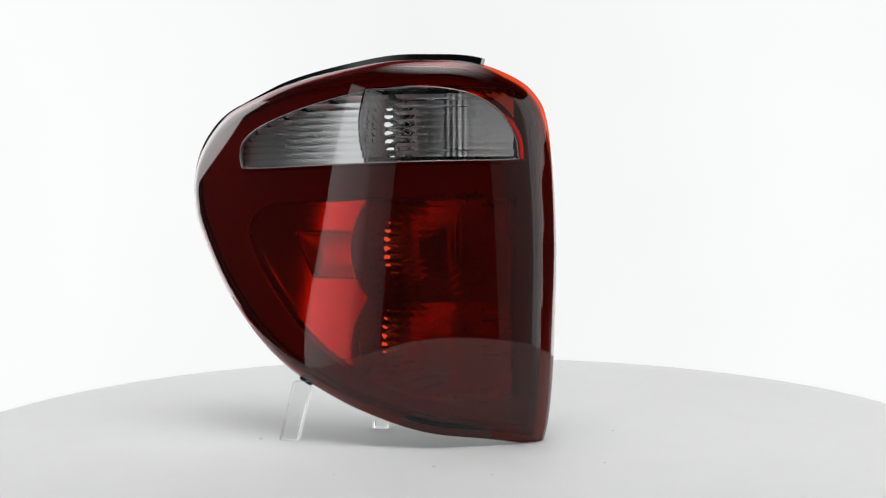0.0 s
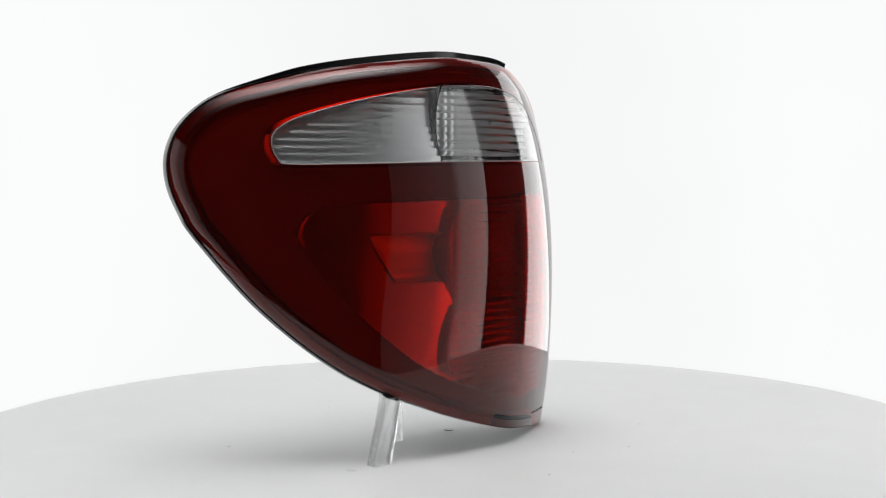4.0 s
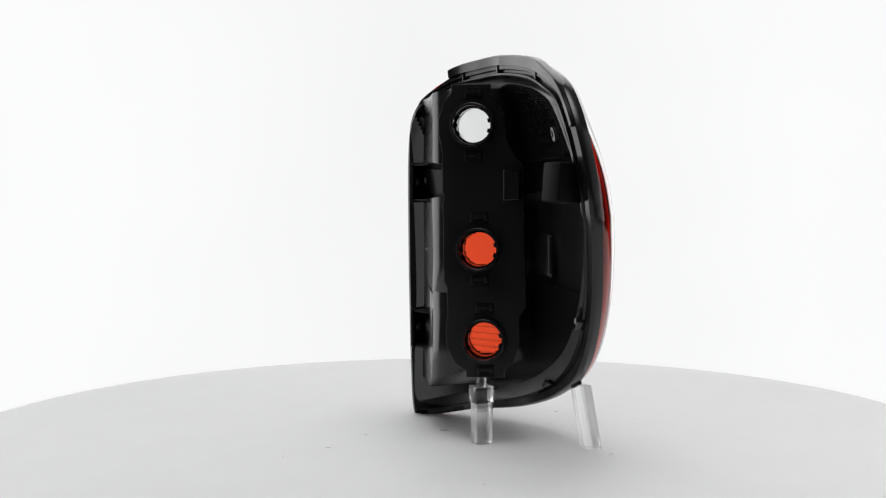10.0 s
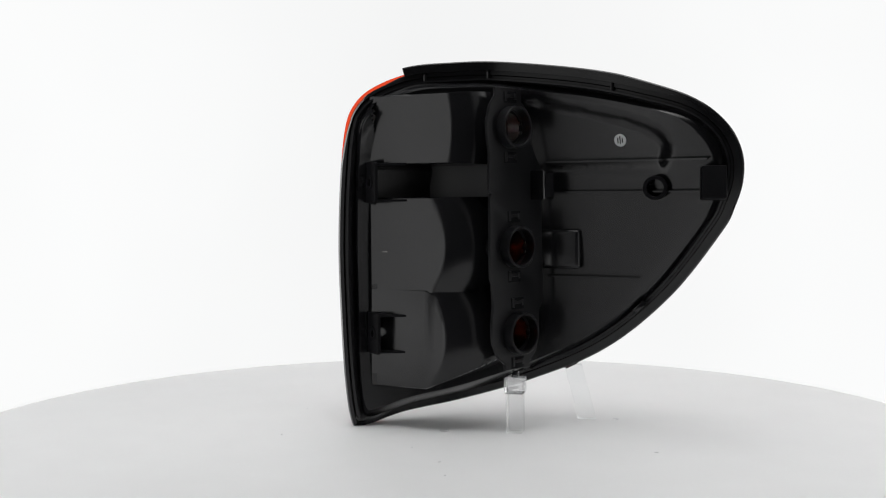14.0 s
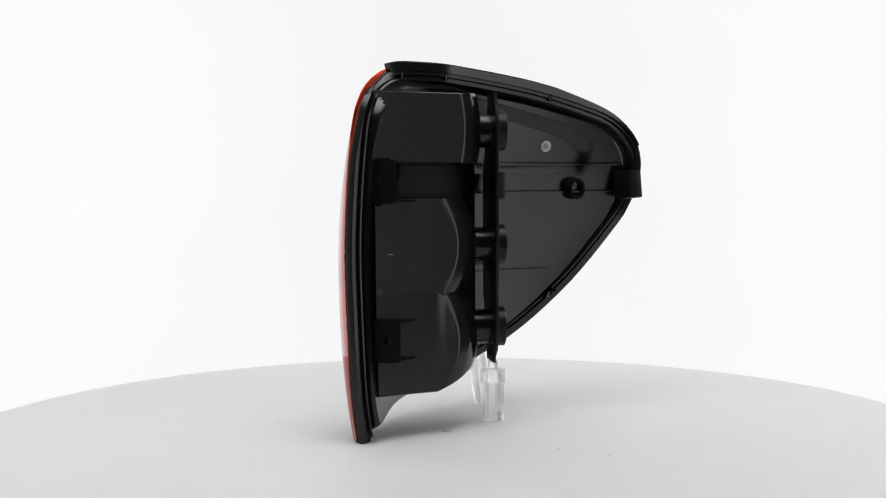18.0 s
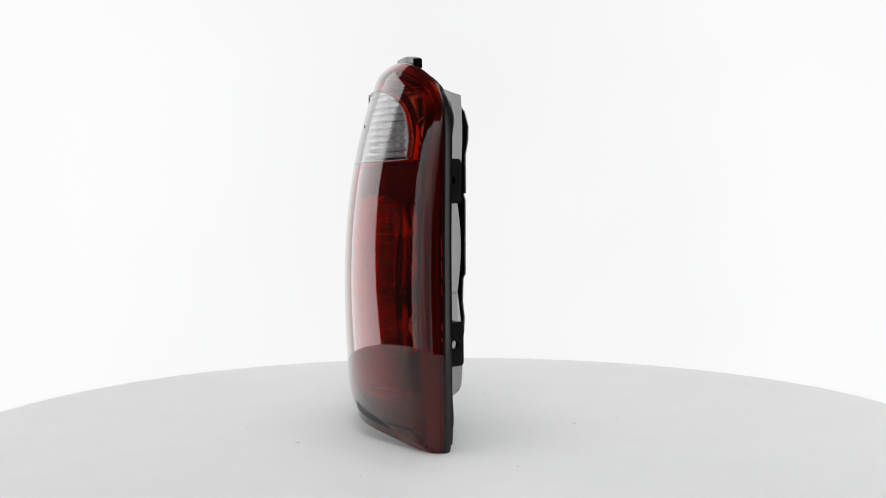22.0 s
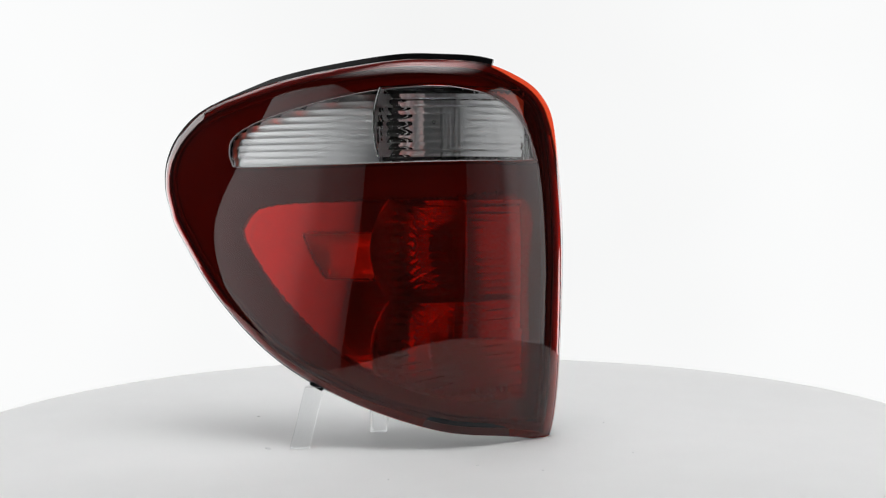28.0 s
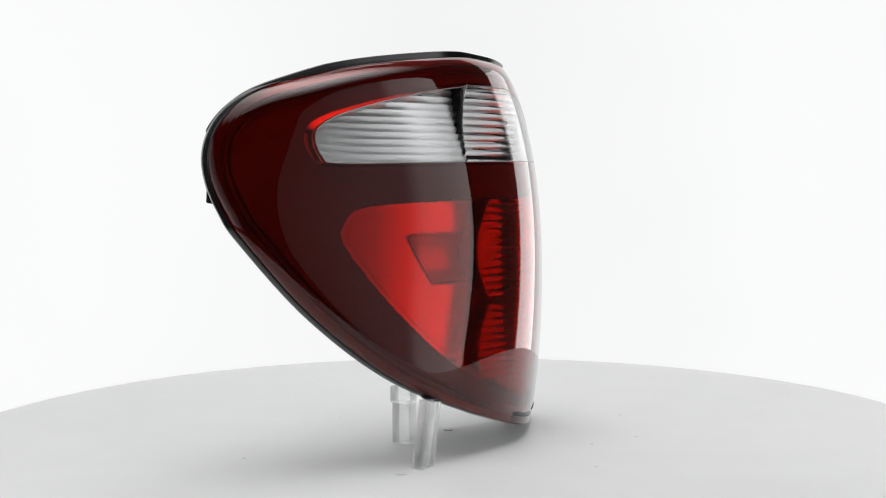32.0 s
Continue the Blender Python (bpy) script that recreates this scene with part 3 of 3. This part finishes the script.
def recess_lip():
    """Bright rounded edge of the recess, along its slanting end and its upper and lower border."""
    path = [(x, recess_span(x)[0]) for x in np.linspace(-0.060, -0.1298, 40)] + [(x, recess_span(x)[1]) for x in np.linspace(-0.1298, -0.060, 30)]
    path = np.array(path)
    y = lens_y(path[:, 0], path[:, 1]) + 0.0115 + 0.0055 * np.clip((path[:, 0] + 0.20) / 0.15, 0, 1)
    step = np.gradient(path, axis=0)
    out = np.stack([step[:, 1], -step[:, 0]], 1) / (np.linalg.norm(step, axis=1)[:, None] + 1e-9)
    verts = [(x + 0.0011 * math.cos(a) * ox, yy + 0.0011 * math.sin(a), z + 0.0011 * math.cos(a) * oz)
             for (x, z), yy, (ox, oz) in zip(path, y, out) for a in np.linspace(0, 2 * math.pi, 8, endpoint=False)]
    faces = [(8 * i + j, 8 * i + (j + 1) % 8, 8 * i + 8 + (j + 1) % 8, 8 * i + 8 + j) for i in range(len(path) - 1) for j in range(8)]
    return mesh_of("recess_lip", verts, faces)


def pan_mesh(inner=False):
    """The housing's moulded back, or the liner that lies closer behind the lens."""
    n = 340
    ang = np.linspace(0, 2 * math.pi, n, endpoint=False)
    c = np.array((-0.075, 0.2))
    r1 = ray_to_loop(RIM_XZ, c, ang) - (0.0105 if inner else 0.012)
    q = np.linspace(1, 0.01, 96)
    x = (c[0] + np.outer(q, r1 * np.cos(ang))).ravel()
    z = (c[1] + np.outer(q, r1 * np.sin(ang))).ravel()
    if inner:
        chamber = inside(LOWER, x, z) | inside(WINDOW, x, z)
        y = lens_y(x, z) + np.maximum(np.where(chamber, 0.020, 0.0095), 0.0345 * np.clip((x - 0.055) / 0.02, 0, 1))
    else:
        y = pan_y(x, z)
    edge = np.repeat(np.clip((1 - q) / 0.06, 0, 1), n)
    y = (lens_y(x, z) + (0.0070 if inner else 0.016)) * (1 - edge) + y * edge
    bowl = (x > -0.0560) & (x < 0.080) & (((z > 0.050) & (z < 0.240)) | ((z > 0.279) & (z < 0.348)))
    if inner:
        bowl |= (x < -0.05) & in_recess(x, z)
    bowl &= (z > 0.1) | (x > corner_cut(z) + 0.004)
    faces = []
    for i in range(len(q) - 1):
        for j in range(n):
            k = (j + 1) % n
            f = (i * n + j, i * n + k, (i + 1) * n + k, (i + 1) * n + j)
            if not bowl[list(f)].all():
                faces.append(f)
    return mesh_of("inner_liner" if inner else "housing", list(zip(x, y, z)), faces)


def tail_light():
    base = tagged(new("tail_light"), "glossy red car tail light with clear window and black housing", "tail light")
    red, clear = lens_meshes()
    lens = part("red_lens", red, M_RED, base, "glossy dark red translucent lens")
    window = part("clear_window", clear, M_CLEAR, base, "clear ribbed reversing lamp window")
    ring = lens_y(WINDOW[:, 0], WINDOW[:, 1])
    step = np.roll(WINDOW, -1, axis=0) - np.roll(WINDOW, 1, axis=0)
    out = np.stack([step[:, 1], -step[:, 0]], 1) / np.linalg.norm(step, axis=1)[:, None]
    verts = [(x + a * ox, y + b, z + a * oz) for (x, z), y, (ox, oz) in zip(WINDOW, ring, out)
             for a, b in ((-0.0006, 0.0003), (0, -0.0003), (0.0006, 0.0003), (0.0006, 0.0030), (-0.0006, 0.0030))]
    n = len(WINDOW)
    faces = [(5 * i + j, 5 * i + (j + 1) % 5, 5 * ((i + 1) % n) + (j + 1) % 5, 5 * ((i + 1) % n) + j) for i in range(n) for j in range(5)]
    part("window_bead", mesh_of("window_bead", verts, faces), M_BORDER, window)
    cup = [(x + a * ox, y + b, z + a * oz) for (x, z), y, (ox, oz) in zip(WINDOW, ring, out) for a, b in ((0.0004, 0.0050), (0.0024, 0.0072), (0.0042, 0.0110), (0.0004, 0.0110))]
    faces = [(4 * i + j, 4 * i + (j + 1) % 4, 4 * ((i + 1) % n) + (j + 1) % 4, 4 * ((i + 1) % n) + j) for i in range(n) for j in range(4)]
    part("reflector_collar", mesh_of("reflector_collar", cup, faces), M_CHROME, base, "silvered collar round the clear window")
    part("ribbed_optic", rib_slab("ribbed_optic", WINDOW, 0.0068, 0.0009, gap=0.0025), M_OPTIC, window)
    part("ribbed_optic", rib_slab("ribbed_optic", LOWER, 0.0070, 0.0008, gap=0.0035, shallow=0.2), M_OPTIC, lens)

    housing = part("housing", pan_mesh(), M_BLACK, base, "glossy black moulded plastic back")
    for zc, r, square in LOBES:
        part("reflector_back", lobe_mesh(zc, r, square, 0.0018), M_BLACK, housing)
        part("reflector_bowl", lobe_mesh(zc, r, square, 0.0, 0.0009 if square == 1 else 0.0012), M_CHROME if square == 1 else M_SOFTSILVER, base, "silvered fluted reflector bowl")
        lip = []
        for d in np.linspace(-1, 1, 61):
            v, _, k = bowl_shape(square)
            x = v + k * d * d
            if square == 1 and zc < 0.12:
                x = max(x, corner_cut(zc + r * d))
            lip.append((x - 0.0003, float(mouth_y(np.array(x), np.array(zc))) - 0.0004, zc + r * d))
        ring = [(0.0010 * math.cos(a), 0.0010 * math.sin(a)) for a in np.linspace(0, 2 * math.pi, 8, endpoint=False)]
        verts = [(x + a, y + b, z) for x, y, z in lip for a, b in ring]
        faces = [(8 * i + j, 8 * i + (j + 1) % 8, 8 * i + 8 + (j + 1) % 8, 8 * i + 8 + j) for i in range(60) for j in range(8)]
        part("bowl_lip", mesh_of("bowl_lip", verts, faces), M_CHROME, base, "bright rounded lip of a reflector bowl")
    part("reflector_panel", panel_mesh("reflector_panel", LOWER, 0.0115), M_SATIN, base, "silvered flat reflector")
    part("reflector_panel", panel_mesh("reflector_panel", WINDOW, 0.0095), M_SOFTSILVER, base, "silvered flat reflector")

    part("inner_liner", pan_mesh(True), M_LINER, housing, "dull dark grey inside of the housing")
    part("bowl_web", web_mesh(), M_CARRIER, housing)
    # seam strip that closes the groove between the two lower bowls
    seam = box_bm(0.066, 0.0030, 0.0030, pose(0.047, float(cap_y(0.047, 0.1452)) - 0.0005, 0.1452, 0, 0, -13.4))
    add(seam, box_bm(0.0090, 0.0050, 0.0060, pose(0.0150, 0.0066, 0.1440)))
    part("bowl_seam", seam, M_BLACK, housing)

    # bulb carrier with its three sockets
    outline = [(0.0165, 0.066), (-0.0197, 0.066), (-0.0197, 0.072), (-0.030, 0.082), (-0.0346, 0.100), (-0.0346, 0.125), (-0.0415, 0.135),
               (-0.040, 0.19), (-0.039, 0.272), (-0.030, 0.284), (-0.0225, 0.300), (-0.0215, 0.318), (-0.018, 0.330), (-0.0078, 0.339), (-0.0078, 0.352),
               (0.0296, 0.352), (0.0296, 0.345), (0.038, 0.334), (0.0425, 0.318), (0.0420, 0.303), (0.039, 0.288), (0.039, 0.247), (0.0362, 0.2465),
               (0.0385, 0.239), (0.0380, 0.160), (0.0353, 0.155), (0.0344, 0.130), (0.0365, 0.112), (0.0355, 0.095), (0.028, 0.080), (0.0165, 0.072)]
    carrier = part("bulb_carrier", plate_mesh("bulb_carrier", outline, [(s, z, 0.0186) for s, z in HOLES], 0.0035, 0.0006, CARRIER),
                   M_CARRIER, base, "black plate with three empty bulb sockets")
    for s, z in HOLES:
        part("bulb_sleeve", sleeve_mesh(s, z), M_BLACK, housing)
        part("socket_ring", tube_bm(0.0213, 0.0187, 0.0115, CARRIER @ pose(s, z, -0.0018, 180)), M_CARRIER, carrier)
        part("socket_tube", tube_bm(0.0184, 0.0168, 0.0125, CARRIER @ pose(s, z, 0.001)), M_GLOSSBLACK, carrier)
        for a in (-28, 0, 28, 165, 200):
            part("bayonet_lug", box_bm(0.0026, 0.0042, 0.005, CARRIER @ pose(s, z, 0) @ pose(0, 0, 0, 0, 0, a) @ pose(0.0164, 0, -0.002), 0.0005), M_GLOSSBLACK, carrier)
        for dz in (0.0305, -0.0305):
            # flat dark plate stands in for the shaded hollow of the contact slot
            part("contact_slot_shade", box_bm(0.0190, 0.0120, 0.0010, CARRIER @ pose(s, z + dz, -0.0016), 0.0004), M_MATTE, carrier)
            bm = box_bm(0.0150, 0.0030, 0.0016, CARRIER @ pose(s, z + dz + 0.0012, -0.0022), 0.0003)
            for e, tall in ((-0.0070, 0.0060), (0.0070, 0.0095)):
                add(bm, box_bm(0.0032, tall, 0.0020, CARRIER @ pose(s + e, z + dz + 0.0008, -0.0022), 0.0004))
            part("contact_clip", bm, M_CARRIER, carrier)
    plug = box_bm(0.016, 0.030, 0.020, CARRIER @ pose(-0.030, 0.2545, -0.010), 0.0012)
    part("connector_socket", plug, M_GLOSSBLACK, carrier)
    # thin dark sheet in place of the connector's open, shaded mouth
    part("connector_mouth_shade", box_bm(0.0125, 0.0245, 0.0008, CARRIER @ pose(-0.030, 0.2545, -0.0203)), M_MATTE, carrier)

    # rim, top ledge, ribs and fixings
    reach = lambda a: lens_y(*(RIM_XZ + a * INWARD[:, [0, 2]]).T) - RIM[:, 1]
    leg_xz = RIM_XZ + 0.0165 * INWARD[:, [0, 2]]
    leg = np.maximum(-0.020, lens_y(leg_xz[:, 0], leg_xz[:, 1]) - RIM[:, 1] + 0.006)
    lip = np.maximum(-0.0035, np.minimum(leg, 0) * 0.3)
    inset = np.where((RIM[:, 0] > 0.055) & (RIM[:, 2] > 0.30), 0.0046, np.where(RIM[:, 0] > 0.095, 0.0010, np.where(RIM[:, 0] < -0.10, -0.0011, 0.0)))
    inset = sum(np.roll(inset, k) for k in range(-5, 6)) / 11
    chamfer = np.where(RIM[:, 0] > 0.095, 0.0020, 0.0)
    flange = np.minimum(-0.0005, np.maximum(-0.040, reach(0.0094) + 0.0024))
    lip = np.maximum(lip, flange)
    rims = [[(q + 0.0004, c), (q - 0.0004, 0.002), (q + e, 0.0055), (q + e + 0.0012, 0.0068), (0.0080, 0.0068), (0.0090, 0.0040), (0.0110, 0.0040),
             (0.0120, 0.0085), (0.0138, 0.0085), (0.0160, 0.0050), (0.0170, b), (0.0150, b), (0.0130, max(b, -0.003)), (0.0121, c), (0.0101, g), (0.0087, g), (0.0083, c), (q + 0.0020, c)]
            for b, c, q, e, g in zip(leg, lip, inset, chamfer, flange)]
    near, mid, deep = (np.maximum(np.minimum(reach(a) + 0.0032, -0.0002), -0.040) for a in (0.0022, 0.0048, 0.0078))
    skirts = [[(max(q, 0) + 0.0010, c - 0.0003), (max(q, 0) + 0.0022, min(e, c - 0.0004)), (0.0048, min(f, c - 0.0006)), (0.0079, min(g, c - 0.0006)), (0.0079, c - 0.0003)]
              for c, e, f, g, q in zip(lip, near, mid, deep, inset)]
    part("lens_skirt", sweep("lens_skirt", RIM, INWARD, skirts), M_SKIRT, lens, "deep red moulded edge behind the lens skin")
    part("rim", sweep("rim", RIM, INWARD, rims), M_RIM, housing)
    pick = [i for i in range(len(RIM)) if RIM[i, 0] < 0.055 and RIM[i, 2] > 0.300]
    up = [0.0058 * min(1.0, max(0.12, (RIM[i, 0] + 0.275) / 0.10)) for i in pick]
    ledges = [[(-u + 0.0005, 0.0010), (-u, 0.0022), (-u, 0.0085), (-u + 0.0012, 0.0098), (0.0040, 0.0098), (0.0040, 0.0010)] for u in up]
    part("top_ledge", sweep("top_ledge", RIM[pick], INWARD[pick], ledges, closed=False), M_GLOSSBLACK, housing)
    for z, h, tip in ((0.2785, 0.0020, -0.262), (0.2470, 0.0016, -0.262), (0.1580, 0.0012, -0.190)):
        xs = np.linspace(tip, -0.092, 30)
        y = pan_y(xs, np.full(30, z - 0.004))
        verts = [(x, yy + b, z + e) for x, yy in zip(xs, y) for b, e in ((-0.004, -h / 2), (0.006, -h / 2), (0.006, h / 2), (-0.004, h / 2))]
        faces = [(4 * i + j, 4 * i + (j + 1) % 4, 4 * i + 4 + (j + 1) % 4, 4 * i + 4 + j) for i in range(29) for j in range(4)]
        part("rib", mesh_of("rib", verts, faces + [(3, 2, 1, 0), (116, 117, 118, 119)]), M_BLACK, housing)
    for x, y, z in ((0.0800, 0.0030, 0.2586), (0.0778, 0.0046, 0.1004)):
        side = Matrix(((-0.6820, 0, 0.7314, x), (0.7314, 0, 0.6820, y), (0, 1, 0, z), (0, 0, 0, 1)))
        face = [(-0.0125, -0.0210), (0.0105, -0.0210), (0.0125, -0.0190), (0.0125, 0.0190), (0.0105, 0.0210), (-0.0125, 0.0210)]
        tab = part("mounting_tab", plate_mesh("mounting_tab", face, [(0, 0, 0.0054)], 0.0035, 0.0006, side), M_MATTE, base)
        part("nut", tube_bm(0.0075, 0.0040, 0.0014, side @ pose(0, 0, 0.0015), 28), M_MATTE, tab)
        for e in (-0.0190, 0.0190):
            gusset = [(x + 0.006, y - 0.008), (x - 0.0075, y + 0.0075), (x - 0.014, y + 0.006), (0.042, 0.004), (0.042, -0.006), (x - 0.004, -0.009)]
            part("gusset", plate_mesh("gusset", gusset, [], 0.0022, 0.0004, pose(0, 0, z + e)), M_MATTE, tab)
    part("locating_peg", box_bm(0.024, 0.024, 0.032, pose(-0.2690, 0.0, 0.2550, 5, 0, 8), 0.0018), M_MATTE, base)
    part("peg_boss", tube_bm(0.0122, 0.0085, 0.012, pose(-0.2109, float(pan_y(np.array([-0.2109]), np.array([0.2507]))[0]) - 0.001, 0.2507, -90), 24), M_MATTE, housing)
    part("bulb_pocket", box_bm(0.046, 0.009, 0.042, pose(-0.108, float(pan_y(np.array([-0.108]), np.array([0.187]))[0]) + 0.0025, 0.187, 0, 0, -12), 0.0045, 4), M_BLACK, housing)
    part("bulb_recess", trough_mesh("bulb_recess", 0.0150), M_RECESS, base, "silvered half-round recess beside the middle bulb")
    part("recess_lip", recess_lip(), M_CHROME, base, "bright edge of the recess")
    for i, wide in ((232, 0.014), (269, 0.018)):
        p, q = RIM[i], INWARD[i]
        m = Matrix.Translation(Vector(p + 0.0125 * q + np.array((0, 0.009, 0))))
        clip = box_bm(wide, 0.010, 0.005, m @ pose(0, 0, 0, 0, 40 if i < 250 else 22), 0.001)
        add(clip, rod_bm(0.0028, 0.010, m @ pose(-0.004, 0.003, 0.004, 90), 16))
        part("clip", clip, M_GLOSSBLACK, housing)
    for i in (100, 116, 148):
        p, q = RIM[i], INWARD[i]
        part("ledge_notch", box_bm(0.0035, 0.004, 0.010, Matrix.Translation(Vector(p + 0.009 * q + np.array((0, 0.006, 0)))), 0.0006), M_GLOSSBLACK, housing)
    p = RIM[257]
    part("seam_tab", box_bm(0.014, 0.006, 0.0035, Matrix.Translation(Vector(p) + Vector((0, -0.001, -0.0012))) @ pose(0, 0, 0, 0, 27), 0.0008), M_MATTE, housing)
    part("corner_foot", box_bm(0.013, 0.010, 0.004, pose(0.0995, -0.008, 0.0021, 0, 0, 25), 0.001), M_MATTE, housing)
    # worn moulded characters near the lens's lower corner, too small to read
    for x, wide, tall in ((0.066, 0.0012, 0.0030), (0.070, 0.0016, 0.0032), (0.0735, 0.0010, 0.0034), (0.0785, 0.0016, 0.0032), (0.0815, 0.0012, 0.0032),
                          (0.0865, 0.0018, 0.0032), (0.0892, 0.0014, 0.0032), (0.0918, 0.0016, 0.0034), (0.0942, 0.0012, 0.0032)):
        z = 0.0215 - 0.02 * (x - 0.06)
        yy = lens_y(np.array([x, x + 0.002, x]), np.array([z, z, z + 0.002]))
        nrm = Vector((-(yy[1] - yy[0]) / 0.002, 1.0, -(yy[2] - yy[0]) / 0.002)).normalized()
        m = Matrix.Translation(Vector((x, yy[0], z)) - nrm * 0.0003) @ nrm.to_track_quat("Y", "Z").to_matrix().to_4x4()
        part("moulded_mark", box_bm(wide * 0.7, 0.0006, tall * 0.55, m), M_BLACK, lens, smooth=False)
    part("back_scratch", box_bm(0.0060, 0.0004, 0.0007, pose(0.0680, float(cap_y(0.068, 0.186)) + 0.0019, 0.186, 0, 0, -11)), M_CHIP, housing, smooth=False)
    for z, tall, wide in ((0.198, 0.020, 0.0006), (0.176, 0.016, 0.0007), (0.157, 0.010, 0.0005), (0.122, 0.006, 0.0008), (0.110, 0.004, 0.0010), (0.241, 0.0015, 0.0006)):
        x = float(np.interp(z, RIM[:70, 2], RIM[:70, 0])) - 0.0006
        part("edge_scratch", box_bm(0.0006, wide, tall, pose(x, -0.0066, z, 1.5), 0.0), M_CHIP, lens, smooth=False)
    yw = float(lens_y(0.0015, 0.3150)[0])
    part("moulded_mark", tube_bm(0.0022, 0.0014, 0.0004, pose(0.0015, yw + 0.0002, 0.315, 90), 4), M_WALL, window)
    spot = np.array([[-0.1747, 0.2995], [-0.1727, 0.2995], [-0.1747, 0.3015]])
    sy = pan_y(spot[:, 0], spot[:, 1])
    nrm = Vector((-(sy[1] - sy[0]) / 0.002, 1.0, -(sy[2] - sy[0]) / 0.002)).normalized()
    m = Matrix.Translation(Vector((-0.1747, sy[0], 0.2995)) + nrm * 0.0009) @ nrm.to_track_quat("Z", "X").to_matrix().to_4x4()
    seal = part("inspection_sticker", rod_bm(0.0065, 0.0005, m, 28, 0.0001), M_STICKER, base, "small round grey inspection sticker")
    for dx, dz, w in ((0, 0.0024, 0.006), (0.0004, 0, 0.008), (0, -0.0024, 0.005)):
        part("print_bar", box_bm(w, 0.0010, 0.0003, m @ pose(dx, dz, 0.0004)), M_GLOSSBLACK, seal, smooth=False)
    return base


def upright_rest():
    base = tagged(new("acrylic_rest"), "clear acrylic post with a square cap, under the bulb carrier", "display stand", "acrylic rests")
    part("post", box_bm(0.0168, 0.0168, 0.0405, pose(0, 0, 0.02045), 0.0006), M_ACRYLIC, base)
    part("cap", box_bm(0.0195, 0.0195, 0.0160, pose(0, 0, 0.0489), 0.0006), M_ACRYLIC, base)
    part("peg", box_bm(0.0075, 0.0075, 0.0085, pose(0, 0, 0.0612), 0.0005), M_ACRYLIC, base)
    return base


def leaning_rest():
    base = tagged(new("acrylic_rest"), "clear acrylic bar leaning in under the lens edge", "display stand", "acrylic rests")
    lean = Matrix(((1, 0, 0.0151 / 0.0602, 0), (0, 1, 0.0038 / 0.0602, 0), (0, 0, 1, 0), (0, 0, 0, 1)))
    part("bar", box_bm(0.0190, 0.0120, 0.0600, lean @ pose(0, 0, 0.0301) @ pose(0, 0, 0, 0, 0, 10), 0.0006), M_ACRYLIC, base)
    return base


TABLE = turntable()
LAMP = tail_light()
POST = upright_rest()
BAR = leaning_rest()


# ---- what moves: the turntable and all that stands on it ----
def motions():
    seconds = [i * 1.0 for i in range(33)]
    for thing, home in ((TABLE, Matrix()), (LAMP, Matrix()), (POST, pose(-0.0702, -0.0098, 0)), (BAR, pose(-0.1307, -0.0988, 0))):
        walk(thing, [(t, pose(0, 0, 0, 0, 0, TURN_START + TURN_RATE * t) @ home) for t in seconds])


motions()
